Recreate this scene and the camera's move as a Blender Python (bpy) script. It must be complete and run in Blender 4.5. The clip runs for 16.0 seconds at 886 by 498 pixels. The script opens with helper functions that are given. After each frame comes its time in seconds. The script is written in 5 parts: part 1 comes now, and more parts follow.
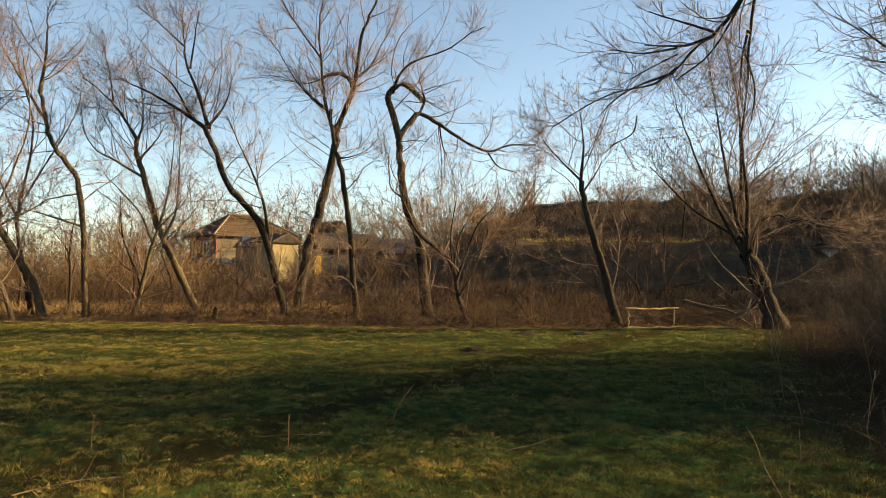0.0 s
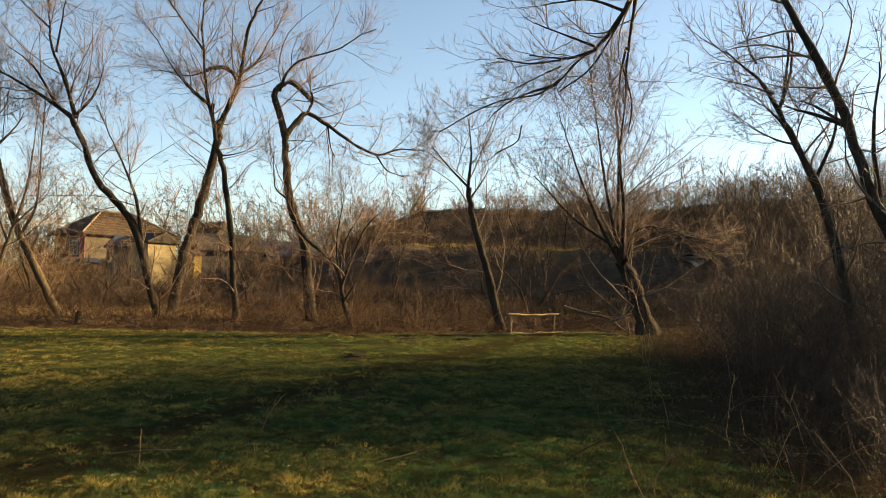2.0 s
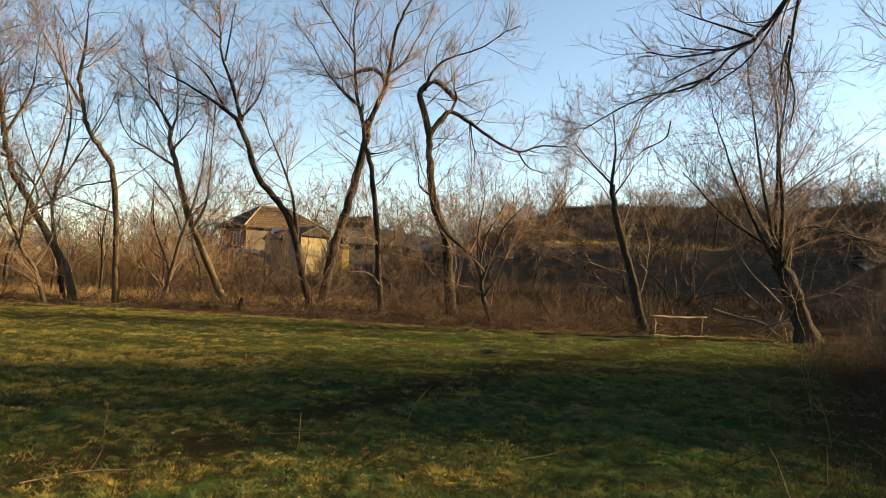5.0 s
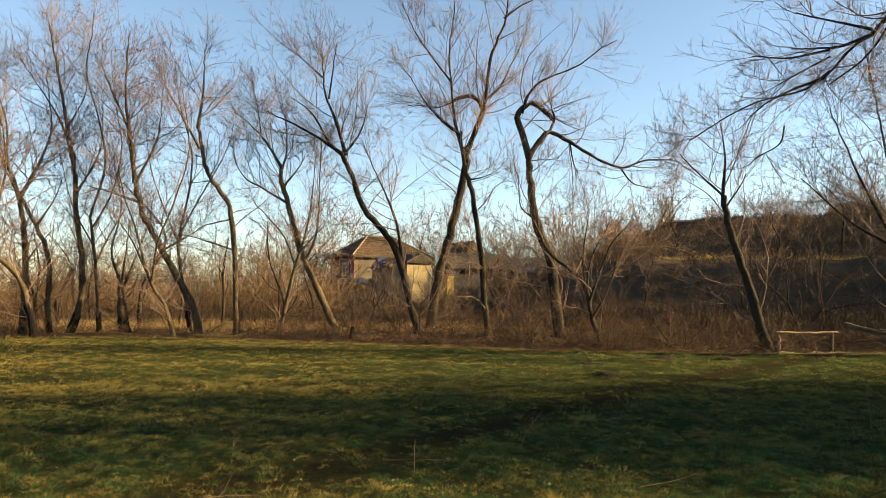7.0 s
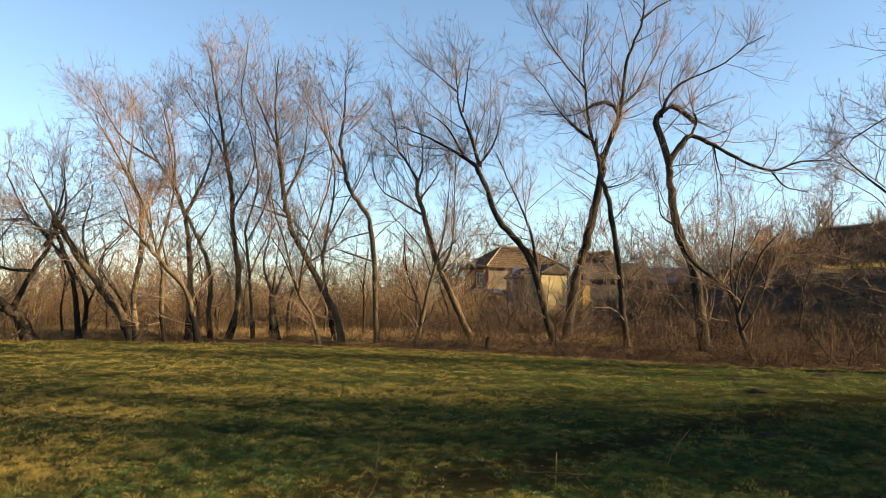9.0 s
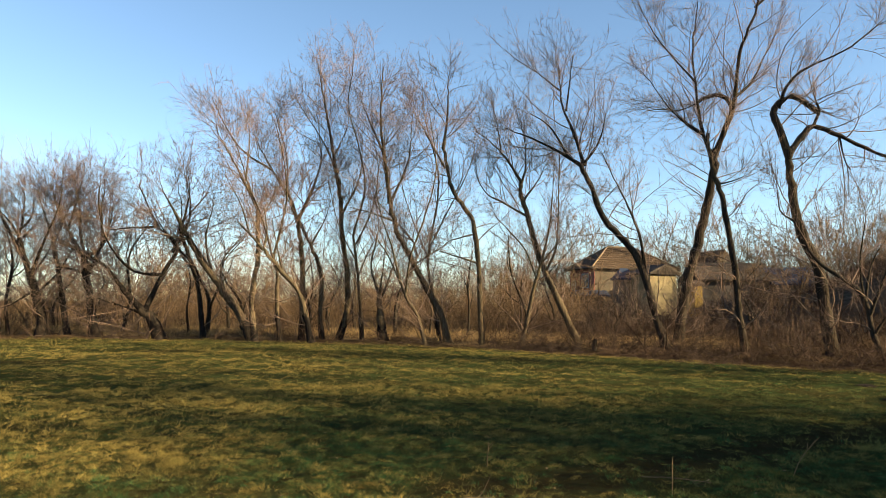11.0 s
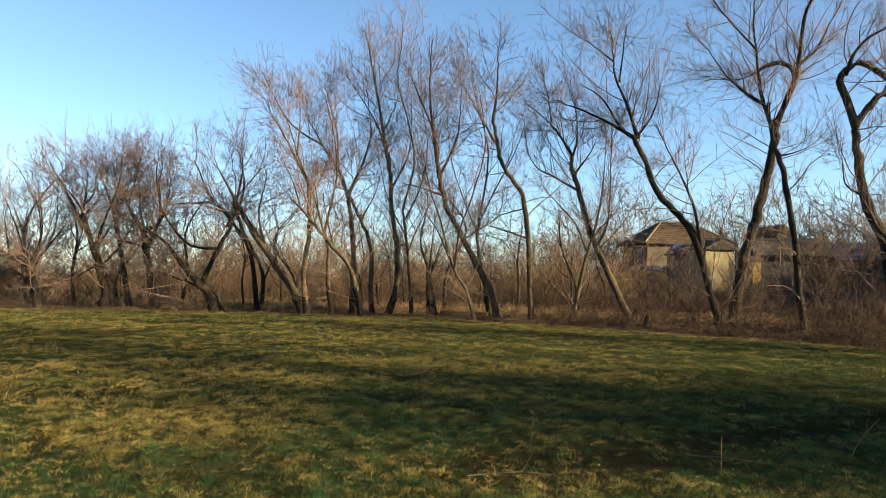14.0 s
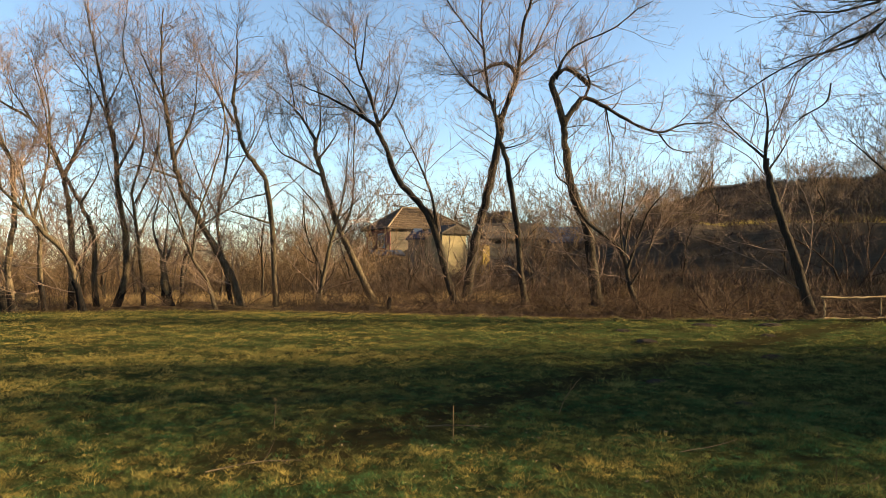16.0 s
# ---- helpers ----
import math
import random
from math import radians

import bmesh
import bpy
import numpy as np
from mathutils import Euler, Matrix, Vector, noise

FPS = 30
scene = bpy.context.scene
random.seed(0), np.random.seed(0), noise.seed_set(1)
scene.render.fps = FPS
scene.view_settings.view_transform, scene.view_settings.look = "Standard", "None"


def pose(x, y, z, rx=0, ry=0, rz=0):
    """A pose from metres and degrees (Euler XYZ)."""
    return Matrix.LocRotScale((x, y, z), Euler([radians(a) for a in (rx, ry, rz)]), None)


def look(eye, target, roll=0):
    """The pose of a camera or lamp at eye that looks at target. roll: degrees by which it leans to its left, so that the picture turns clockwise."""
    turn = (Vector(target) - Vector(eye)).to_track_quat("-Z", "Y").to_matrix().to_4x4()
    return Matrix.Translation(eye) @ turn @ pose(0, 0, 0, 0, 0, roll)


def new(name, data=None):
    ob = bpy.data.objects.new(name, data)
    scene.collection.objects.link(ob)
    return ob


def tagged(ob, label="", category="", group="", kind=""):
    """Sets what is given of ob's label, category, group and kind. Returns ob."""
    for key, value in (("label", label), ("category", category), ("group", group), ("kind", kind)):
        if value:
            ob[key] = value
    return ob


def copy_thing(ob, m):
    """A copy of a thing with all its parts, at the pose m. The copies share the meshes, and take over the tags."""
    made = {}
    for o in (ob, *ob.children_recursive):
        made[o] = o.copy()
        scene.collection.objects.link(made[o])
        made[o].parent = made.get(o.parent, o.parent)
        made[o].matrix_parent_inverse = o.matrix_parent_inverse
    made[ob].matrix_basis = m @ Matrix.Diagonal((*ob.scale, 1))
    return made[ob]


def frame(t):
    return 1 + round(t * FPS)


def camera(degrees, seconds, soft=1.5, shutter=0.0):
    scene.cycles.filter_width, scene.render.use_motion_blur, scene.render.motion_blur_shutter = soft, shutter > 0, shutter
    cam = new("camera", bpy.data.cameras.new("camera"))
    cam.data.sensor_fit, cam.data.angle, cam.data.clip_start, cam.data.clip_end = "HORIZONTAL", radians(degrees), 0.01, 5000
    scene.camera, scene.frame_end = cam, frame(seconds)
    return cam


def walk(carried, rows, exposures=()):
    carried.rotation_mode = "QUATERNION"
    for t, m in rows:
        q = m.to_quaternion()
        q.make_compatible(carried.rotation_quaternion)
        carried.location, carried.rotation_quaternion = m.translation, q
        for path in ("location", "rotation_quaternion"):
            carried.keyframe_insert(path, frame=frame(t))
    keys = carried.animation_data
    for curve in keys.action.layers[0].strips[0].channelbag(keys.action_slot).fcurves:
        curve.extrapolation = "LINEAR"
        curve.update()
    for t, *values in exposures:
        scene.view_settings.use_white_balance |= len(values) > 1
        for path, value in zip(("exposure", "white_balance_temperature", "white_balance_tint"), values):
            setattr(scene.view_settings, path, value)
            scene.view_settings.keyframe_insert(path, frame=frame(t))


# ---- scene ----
# ---- camera ----
cam = camera(64.64, 16.0, soft=0.5)
PATH = [
    (0.0, pose(-0.056, -0.109, 1.565, 92.130, -0.329, 1.901)),
    (0.5, pose(0.135, 0.006, 1.614, 92.670, -1.239, 1.224)),
    (1.0, pose(0.192, -0.008, 1.606, 92.362, -0.435, -2.480)),
    (1.5, pose(0.122, 0.058, 1.579, 91.696, -2.329, -4.754)),
    (2.0, pose(0.072, 0.120, 1.558, 92.648, -1.081, -7.119)),
    (2.5, pose(0.070, 0.132, 1.562, 91.533, -2.048, -7.147)),
    (3.0, pose(0.066, 0.166, 1.580, 93.137, -1.499, -4.741)),
    (3.2, pose(0.059, 0.153, 1.569, 93.516, -0.592, -3.269)),
    (5.3, pose(0.014, 0.005, 1.607, 91.828, -1.967, 5.503)),
    (5.5, pose(0.025, -0.002, 1.603, 92.284, -1.431, 6.337)),
    (6.0, pose(0.030, -0.001, 1.604, 93.173, -1.653, 6.903)),
    (6.5, pose(0.028, -0.028, 1.619, 93.815, -0.267, 8.436)),
    (7.0, pose(0.005, 0.005, 1.616, 93.620, -0.335, 12.727)),
    (7.5, pose(-0.003, 0.003, 1.607, 93.201, -0.808, 13.430)),
    (8.0, pose(-0.029, 0.001, 1.611, 93.548, -0.591, 17.545)),
    (8.5, pose(-0.040, -0.017, 1.613, 93.924, -0.504, 20.318)),
    (9.0, pose(-0.043, -0.005, 1.610, 94.405, -0.572, 23.617)),
    (11.5, pose(-0.091, -0.069, 1.595, 93.951, -0.461, 35.224)),
    (12.0, pose(-0.114, -0.050, 1.599, 93.501, -0.322, 39.247)),
    (12.5, pose(-0.114, -0.048, 1.605, 93.884, -0.294, 41.781)),
    (13.0, pose(-0.117, -0.061, 1.604, 93.955, -0.552, 43.071)),
    (13.5, pose(-0.110, -0.051, 1.591, 93.457, -0.602, 43.106)),
    (14.0, pose(-0.048, 0.031, 1.587, 92.379, -0.867, 36.185)),
    (14.5, pose(-0.045, 0.036, 1.594, 92.764, -1.224, 23.799)),
    (15.0, pose(-0.021, 0.016, 1.599, 93.225, -0.886, 19.326)),
    (15.5, pose(-0.015, 0.049, 1.612, 94.490, 0.440, 16.696)),
    (16.0, pose(-0.005, 0.040, 1.581, 91.256, 0.512, 15.655)),
]
walk(cam, PATH, exposures=[(0.0, 2.46, 7800, 8), (3.0, 2.46, 7800, 8), (6.0, 2.54, 7350, 7), (7.0, 2.54, 7250, 7), (9.0, 2.48, 6650, 6), (10.0, 2.42, 6500, 6), (12.5, 2.22, 5950, 5), (13.5, 2.16, 5600, 4), (14.2, 2.28, 6100, 5), (15.0, 2.46, 6650, 7), (16.0, 2.5, 6800, 7)])

# ---- sky and sun ----
SUN_AZ, SUN_EL = -78.0, 14.0          # degrees left of straight ahead; degrees above the horizon
world = bpy.data.worlds.new("world")
scene.world = world
world.use_nodes = True
wn = world.node_tree
sky = wn.nodes.new("ShaderNodeTexSky")
sky.sky_type, sky.sun_disc = "NISHITA", False
sky.sun_elevation, sky.sun_rotation = radians(SUN_EL), radians(-SUN_AZ)
sky.air_density, sky.dust_density, sky.ozone_density = 0.9, 0.5, 1.4
sky.altitude = 900
wn.links.new(sky.outputs[0], wn.nodes["Background"].inputs[0])
wn.nodes["Background"].inputs[1].default_value = 0.055
sun = new("sun", bpy.data.lights.new("sun", "SUN"))
sun.data.energy, sun.data.angle, sun.data.color = 5.0, radians(0.6), (1.0, 0.73, 0.43)
_a, _e = radians(SUN_AZ), radians(SUN_EL)
sun.matrix_world = look((0, 0, 0), (math.sin(_a) * math.cos(_e), -math.cos(_a) * math.cos(_e), -math.sin(_e)))


# ---- materials ----
def mix_color(nt, fac, a, b):
    n = nt.nodes.new("ShaderNodeMix")
    n.data_type = "RGBA"
    for sock, v in ((n.inputs[0], fac), (n.inputs[6], a), (n.inputs[7], b)):
        if isinstance(v, tuple):
            sock.default_value = (*v, 1)
        elif isinstance(v, (int, float)):
            sock.default_value = v
        else:
            nt.links.new(v, sock)
    return n.outputs[2]


def noise_fac(nt, scale, lo=0.35, hi=0.65, detail=4.0, stretch=None, rough=0.6):
    geo = nt.nodes.new("ShaderNodeTexCoord")
    src = geo.outputs["Object"]
    if stretch:
        mp = nt.nodes.new("ShaderNodeMapping")
        mp.inputs["Scale"].default_value = stretch
        nt.links.new(src, mp.inputs[0])
        src = mp.outputs[0]
    n = nt.nodes.new("ShaderNodeTexNoise")
    n.inputs["Scale"].default_value, n.inputs["Detail"].default_value, n.inputs["Roughness"].default_value = scale, detail, rough
    nt.links.new(src, n.inputs["Vector"])
    r = nt.nodes.new("ShaderNodeMapRange")
    r.inputs[1].default_value, r.inputs[2].default_value = lo, hi
    nt.links.new(n.outputs[0], r.inputs[0])
    return r.outputs[0]


def material(name, a, b, scale=3.0, fine=30.0, rough=0.9, bump=0.3, stretch=None, c=None, translucent=0.0, island=0.0, metal=0.0, spec=0.05, lo=0.65, hi=1.3):
    """Two colours mixed by coarse noise, darkened and lightened by fine noise, with a fine bump; c: a third, patchy colour."""
    m = bpy.data.materials.new(name)
    m.use_nodes = True
    nt = m.node_tree
    bsdf = nt.nodes["Principled BSDF"]
    col = mix_color(nt, noise_fac(nt, scale, stretch=stretch), a, b)
    if c:
        col = mix_color(nt, noise_fac(nt, scale * 0.37, 0.5, 0.7, stretch=stretch), col, c)
    f = noise_fac(nt, fine, 0.25, 0.75, stretch=stretch)
    shade = nt.nodes.new("ShaderNodeMapRange")
    shade.inputs[3].default_value, shade.inputs[4].default_value = lo, hi
    nt.links.new(f, shade.inputs[0])
    val = nt.nodes.new("ShaderNodeVectorMath")
    val.operation = "SCALE"
    nt.links.new(col, val.inputs[0])
    nt.links.new(shade.outputs[0], val.inputs["Scale"])
    out = val.outputs[0]
    if island:
        geo = nt.nodes.new("ShaderNodeNewGeometry")
        mr = nt.nodes.new("ShaderNodeMapRange")
        mr.inputs[3].default_value, mr.inputs[4].default_value = 1 - island, 1 + island
        nt.links.new(geo.outputs["Random Per Island"], mr.inputs[0])
        v2 = nt.nodes.new("ShaderNodeVectorMath")
        v2.operation = "SCALE"
        nt.links.new(out, v2.inputs[0])
        nt.links.new(mr.outputs[0], v2.inputs["Scale"])
        out = v2.outputs[0]
    nt.links.new(out, bsdf.inputs["Base Color"])
    bsdf.inputs["Roughness"].default_value = rough
    bsdf.inputs["Metallic"].default_value = metal
    bsdf.inputs["Specular IOR Level"].default_value = spec
    if bump:
        bp = nt.nodes.new("ShaderNodeBump")
        bp.inputs["Strength"].default_value, bp.inputs["Distance"].default_value = bump, 0.03
        nt.links.new(f, bp.inputs["Height"])
        nt.links.new(bp.outputs[0], bsdf.inputs["Normal"])
    if translucent:
        tr = nt.nodes.new("ShaderNodeBsdfTranslucent")
        nt.links.new(out, tr.inputs[0])
        mx = nt.nodes.new("ShaderNodeMixShader")
        mx.inputs[0].default_value = translucent
        nt.links.new(bsdf.outputs[0], mx.inputs[1])
        nt.links.new(tr.outputs[0], mx.inputs[2])
        nt.links.new(mx.outputs[0], nt.nodes["Material Output"].inputs[0])
    return m


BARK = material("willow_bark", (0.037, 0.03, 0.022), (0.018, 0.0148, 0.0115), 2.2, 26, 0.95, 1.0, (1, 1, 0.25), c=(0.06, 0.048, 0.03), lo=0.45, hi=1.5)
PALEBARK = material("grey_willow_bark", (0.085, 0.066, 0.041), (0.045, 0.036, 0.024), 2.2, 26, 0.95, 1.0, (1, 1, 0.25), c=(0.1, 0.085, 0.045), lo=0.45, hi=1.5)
DARKBARK = material("dark_foot_bark", (0.016, 0.014, 0.012), (0.009, 0.008, 0.0075), 2.2, 26, 0.95, 1.0, (1, 1, 0.25), c=(0.03, 0.025, 0.018), lo=0.5, hi=1.5)
TWIG = material("willow_twig", (0.15, 0.106, 0.077), (0.078, 0.057, 0.044), 0.5, 9, 0.65, 0, island=0.4, spec=0.08)
BRUSH = material("brush_stem", (0.066, 0.047, 0.033), (0.037, 0.027, 0.02), 0.7, 9, 0.6, 0, island=0.5, spec=0.06)
SCRUB = material("scrub_stem", (0.115, 0.08, 0.046), (0.064, 0.045, 0.028), 0.4, 9, 0.85, 0, island=0.4)
SAPLING = material("pale_sapling_bark", (0.085, 0.056, 0.036), (0.04, 0.026, 0.018), 0.6, 9, 0.65, 0, island=0.5, spec=0.05)
STRAW = material("dry_straw", (0.28, 0.2, 0.097), (0.17, 0.12, 0.058), 0.5, 12, 0.85, 0, translucent=0.3, island=0.4)
REDWEED = material("dead_bramble", (0.04, 0.025, 0.017), (0.056, 0.037, 0.023), 0.6, 9, 0.85, 0, translucent=0.15, island=0.4)
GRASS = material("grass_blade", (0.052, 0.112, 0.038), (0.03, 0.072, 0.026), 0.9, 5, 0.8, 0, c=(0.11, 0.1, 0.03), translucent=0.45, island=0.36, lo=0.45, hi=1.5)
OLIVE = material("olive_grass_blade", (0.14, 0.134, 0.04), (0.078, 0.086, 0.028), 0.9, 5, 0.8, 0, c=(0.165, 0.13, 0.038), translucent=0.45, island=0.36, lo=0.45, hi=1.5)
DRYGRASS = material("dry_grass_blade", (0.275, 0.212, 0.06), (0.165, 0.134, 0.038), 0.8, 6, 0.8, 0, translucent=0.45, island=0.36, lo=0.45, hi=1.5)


# ---- mesh helpers ----
def mesh_from(name, verts, faces, mat, smooth=True):
    me = bpy.data.meshes.new(name)
    faces = np.asarray(faces, np.int32)
    k = faces.shape[1]
    me.vertices.add(len(verts))
    me.vertices.foreach_set("co", np.asarray(verts, np.float32).ravel())
    me.loops.add(faces.size)
    me.loops.foreach_set("vertex_index", faces.ravel())
    me.polygons.add(len(faces))
    me.polygons.foreach_set("loop_start", np.arange(0, faces.size, k, dtype=np.int32))
    me.polygons.foreach_set("use_smooth", np.full(len(faces), smooth))
    me.update(calc_edges=True)
    me.materials.append(mat)
    return me


def under(name, me, parent, label=""):
    ob = new(name, me)
    ob.parent = parent
    return tagged(ob, label)


def part(name, bm, mat, parent, label=""):
    me = bpy.data.meshes.new(name)
    bm.to_mesh(me)
    bm.free()
    me.materials.append(mat)
    return under(name, me, parent, label)


def thing(name, at, label, category, group="", kind=""):
    e = new(name)
    e.empty_display_size = 0.3
    e.matrix_basis = at if isinstance(at, Matrix) else Matrix.Translation(at)
    return tagged(e, label, category, group, kind)


def tubes(P, R, sides):
    """Tapered tubes along N paths of K points: vertices and quads."""
    P = np.asarray(P, float)
    n, k, _ = P.shape
    T = np.gradient(P, axis=1)
    T /= np.linalg.norm(T, axis=2, keepdims=True) + 1e-9
    ref = np.where(np.abs(T[:, :1, 2:3]) > 0.75, np.array([1.0, 0, 0]), np.array([0, 0, 1.0]))
    U = np.cross(T, np.broadcast_to(ref, T.shape))
    U /= np.linalg.norm(U, axis=2, keepdims=True) + 1e-9
    V = np.cross(T, U)
    a = np.arange(sides) * 2 * np.pi / sides
    ring = U[:, :, None] * np.cos(a)[None, None, :, None] + V[:, :, None] * np.sin(a)[None, None, :, None]
    verts = P[:, :, None] + ring * np.asarray(R)[:, :, None, None]
    i = np.arange(n * k * sides).reshape(n, k, sides)
    j = np.roll(i, -1, axis=2)
    quads = np.stack([i[:, :-1], j[:, :-1], j[:, 1:], i[:, 1:]], -1).reshape(-1, 4)
    return verts.reshape(-1, 3), quads


def spikes(P, R):
    """Three-sided pointed twigs along N straight pieces: vertices and triangles."""
    P = np.asarray(P, float)
    n = len(P)
    T = P[:, 1] - P[:, 0]
    T /= np.linalg.norm(T, axis=1, keepdims=True) + 1e-9
    U = np.cross(T, np.where(np.abs(T[:, 2:3]) > 0.75, np.array([1.0, 0, 0]), np.array([0, 0, 1.0])))
    U /= np.linalg.norm(U, axis=1, keepdims=True) + 1e-9
    V = np.cross(T, U)
    r = np.asarray(R)[:, :1] * 1.15
    ring = [P[:, 0] + r * (U * math.cos(a) + V * math.sin(a)) for a in (0, 2.094, 4.189)]
    v = np.stack(ring + [P[:, 1]], 1).reshape(-1, 3)
    i = np.arange(n)[:, None] * 4
    return v, np.concatenate([i + [0, 1, 3], i + [1, 2, 3], i + [2, 0, 3]])


def split(v, f):
    """The same surface in triangles."""
    return v, np.concatenate([f[:, [0, 1, 2]], f[:, [0, 2, 3]]])


def joined(sets):
    vs, fs, off = [], [], 0
    for v, f in sets:
        vs.append(v)
        fs.append(f + off)
        off += len(v)
    return np.concatenate(vs), np.concatenate(fs)


def spline(pts, k):
    """k points on a Catmull-Rom curve through pts."""
    p = np.asarray(pts, float)
    q = np.concatenate([[2 * p[0] - p[1]], p, [2 * p[-1] - p[-2]]])
    u = np.linspace(0, len(p) - 1, k)
    s = np.minimum(u.astype(int), len(p) - 2)
    t = (u - s)[:, None]
    a, b, c, d = q[s], q[s + 1], q[s + 2], q[s + 3]
    return 0.5 * (2 * b + (c - a) * t + (2 * a - 5 * b + 4 * c - d) * t**2 + (3 * b - a - 3 * c + d) * t**3)


def grow(rng, P, R, counts, length, angle, k, up=0.25, wild=0.25, rmul=0.55, rtip=0.003, rmax=1.0, lo=0.15, taper=True, kink=0.16):
    """Branches off N paths: counts for each path; length (least, most) in metres; angle in degrees off the parent."""
    n, kk, _ = P.shape
    src = np.repeat(np.arange(n), counts)
    m = len(src)
    u = (lo + (1 - lo) * rng.random(m)) * (kk - 1.001)
    i = u.astype(int)
    f = (u - i)[:, None]
    start = P[src, i] * (1 - f) + P[src, i + 1] * f
    rad = R[src, i] * (1 - f[:, 0]) + R[src, i + 1] * f[:, 0]
    d = P[src, i + 1] - P[src, i]
    d /= np.linalg.norm(d, axis=1, keepdims=True) + 1e-9
    side = rng.normal(size=(m, 3))
    side -= (side * d).sum(1, keepdims=True) * d
    side /= np.linalg.norm(side, axis=1, keepdims=True) + 1e-9
    ang = np.radians(rng.uniform(*angle, m))[:, None]
    d = d * np.cos(ang) + side * np.sin(ang)
    L = rng.uniform(*length, m)
    if taper:
        L = L * (1.15 - 0.55 * u / (kk - 1))
    out = np.empty((m, k, 3))
    out[:, 0] = start
    step = (L / (k - 1))[:, None]
    bend = rng.normal(size=(m, 3)) * wild
    for j in range(1, k):
        d = d + bend / k + rng.normal(size=(m, 3)) * kink + np.array([0, 0, up / k * 2])
        d /= np.linalg.norm(d, axis=1, keepdims=True)
        out[:, j] = out[:, j - 1] + d * step
    r0 = np.minimum(np.maximum(rad * rmul, rtip * 1.6), rmax)
    rr = r0[:, None] + (rtip - r0)[:, None] * np.linspace(0, 1, k)[None]
    return out, rr


# ---- the lie of the land ----
EDGE_X = (-400, -120, -60, -37, -24, -17, -11.5, -2, 3, 7, 12, 60)
EDGE_Y = (-120, -30, 0, 10.5, 19.7, 21.8, 22.2, 20.6, 20.6, 22.2, 22.0, 22.0)
TRACK = np.array([(9.0, 26.0), (4.4, 18.5), (2.1, 15.0), (-0.1, 11.0), (-1.4, 8.4), (-2.4, 6.2), (-3.2, 5.2)])
THICKET_Y = (-14, 0, 3, 5.5, 7.7, 11.3, 17.6, 21, 24)
THICKET_X = (5.0, 4.4, 4.3, 4.4, 5.0, 6.4, 8.6, 10.5, 13)


def step01(a, b, v):
    t = np.clip((v - a) / (b - a), 0, 1)
    return t * t * (3 - 2 * t)


def edge_y(x):
    return np.interp(x, EDGE_X, EDGE_Y)


def ripple(x, y):
    return (np.sin(x * 1.3 + 1.7 * np.sin(y * 0.7)) * np.sin(y * 1.1 + 1.3 * np.sin(x * 0.9))
            + 0.6 * np.sin(x * 3.1 + y * 1.9) * np.sin(y * 2.7 - x * 0.8))


def land(x, y):
    """Height of the ground: a flat meadow, a rough verge, and a hillside with a terrace beyond the trees."""
    x, y = np.asarray(x, float), np.asarray(y, float)
    past = y - edge_y(x)
    z = 0.018 * ripple(x, y) + 0.016 * ripple(x * 3.7 + 2, y * 3.3)
    z = z - 0.10 * step01(-0.3, 0.8, past) + 0.10 * step01(0, 3, past) * ripple(x * 0.7 + 4, y * 0.7)
    bank = 3.7 * step01(-13, 3, x) * (0.25 * step01(32, 38, y) + 0.75 * step01(38.5, 43, y)) + 0.8 * step01(-40, -14, x) * step01(40, 56, y)
    upper = 5.2 * step01(-12, 14, x) * step01(50, 78, y)
    far = 6.0 * step01(120, 300, np.hypot(x, y)) * step01(-20, 20, y) * step01(-120, 0, x)
    right = 2.6 * step01(26, 55, x) * step01(26, 50, y)
    return z + bank + upper + far + right


def under_brush(x, y):
    """How far past the grass, on the litter before and under the thicket."""
    return x - np.interp(y, (-14, 0, 3, 5.5, 7.9, 11.3, 16, 21, 24), (4.2, 3.4, 3.0, 2.9, 3.3, 4.9, 7.2, 9.7, 12))


def track_distance(x, y):
    best = np.full(np.shape(x), 99.0)
    fine = spline(TRACK, 60)
    for px_, py_ in fine:
        best = np.minimum(best, np.hypot(x - px_, y - py_))
    return best


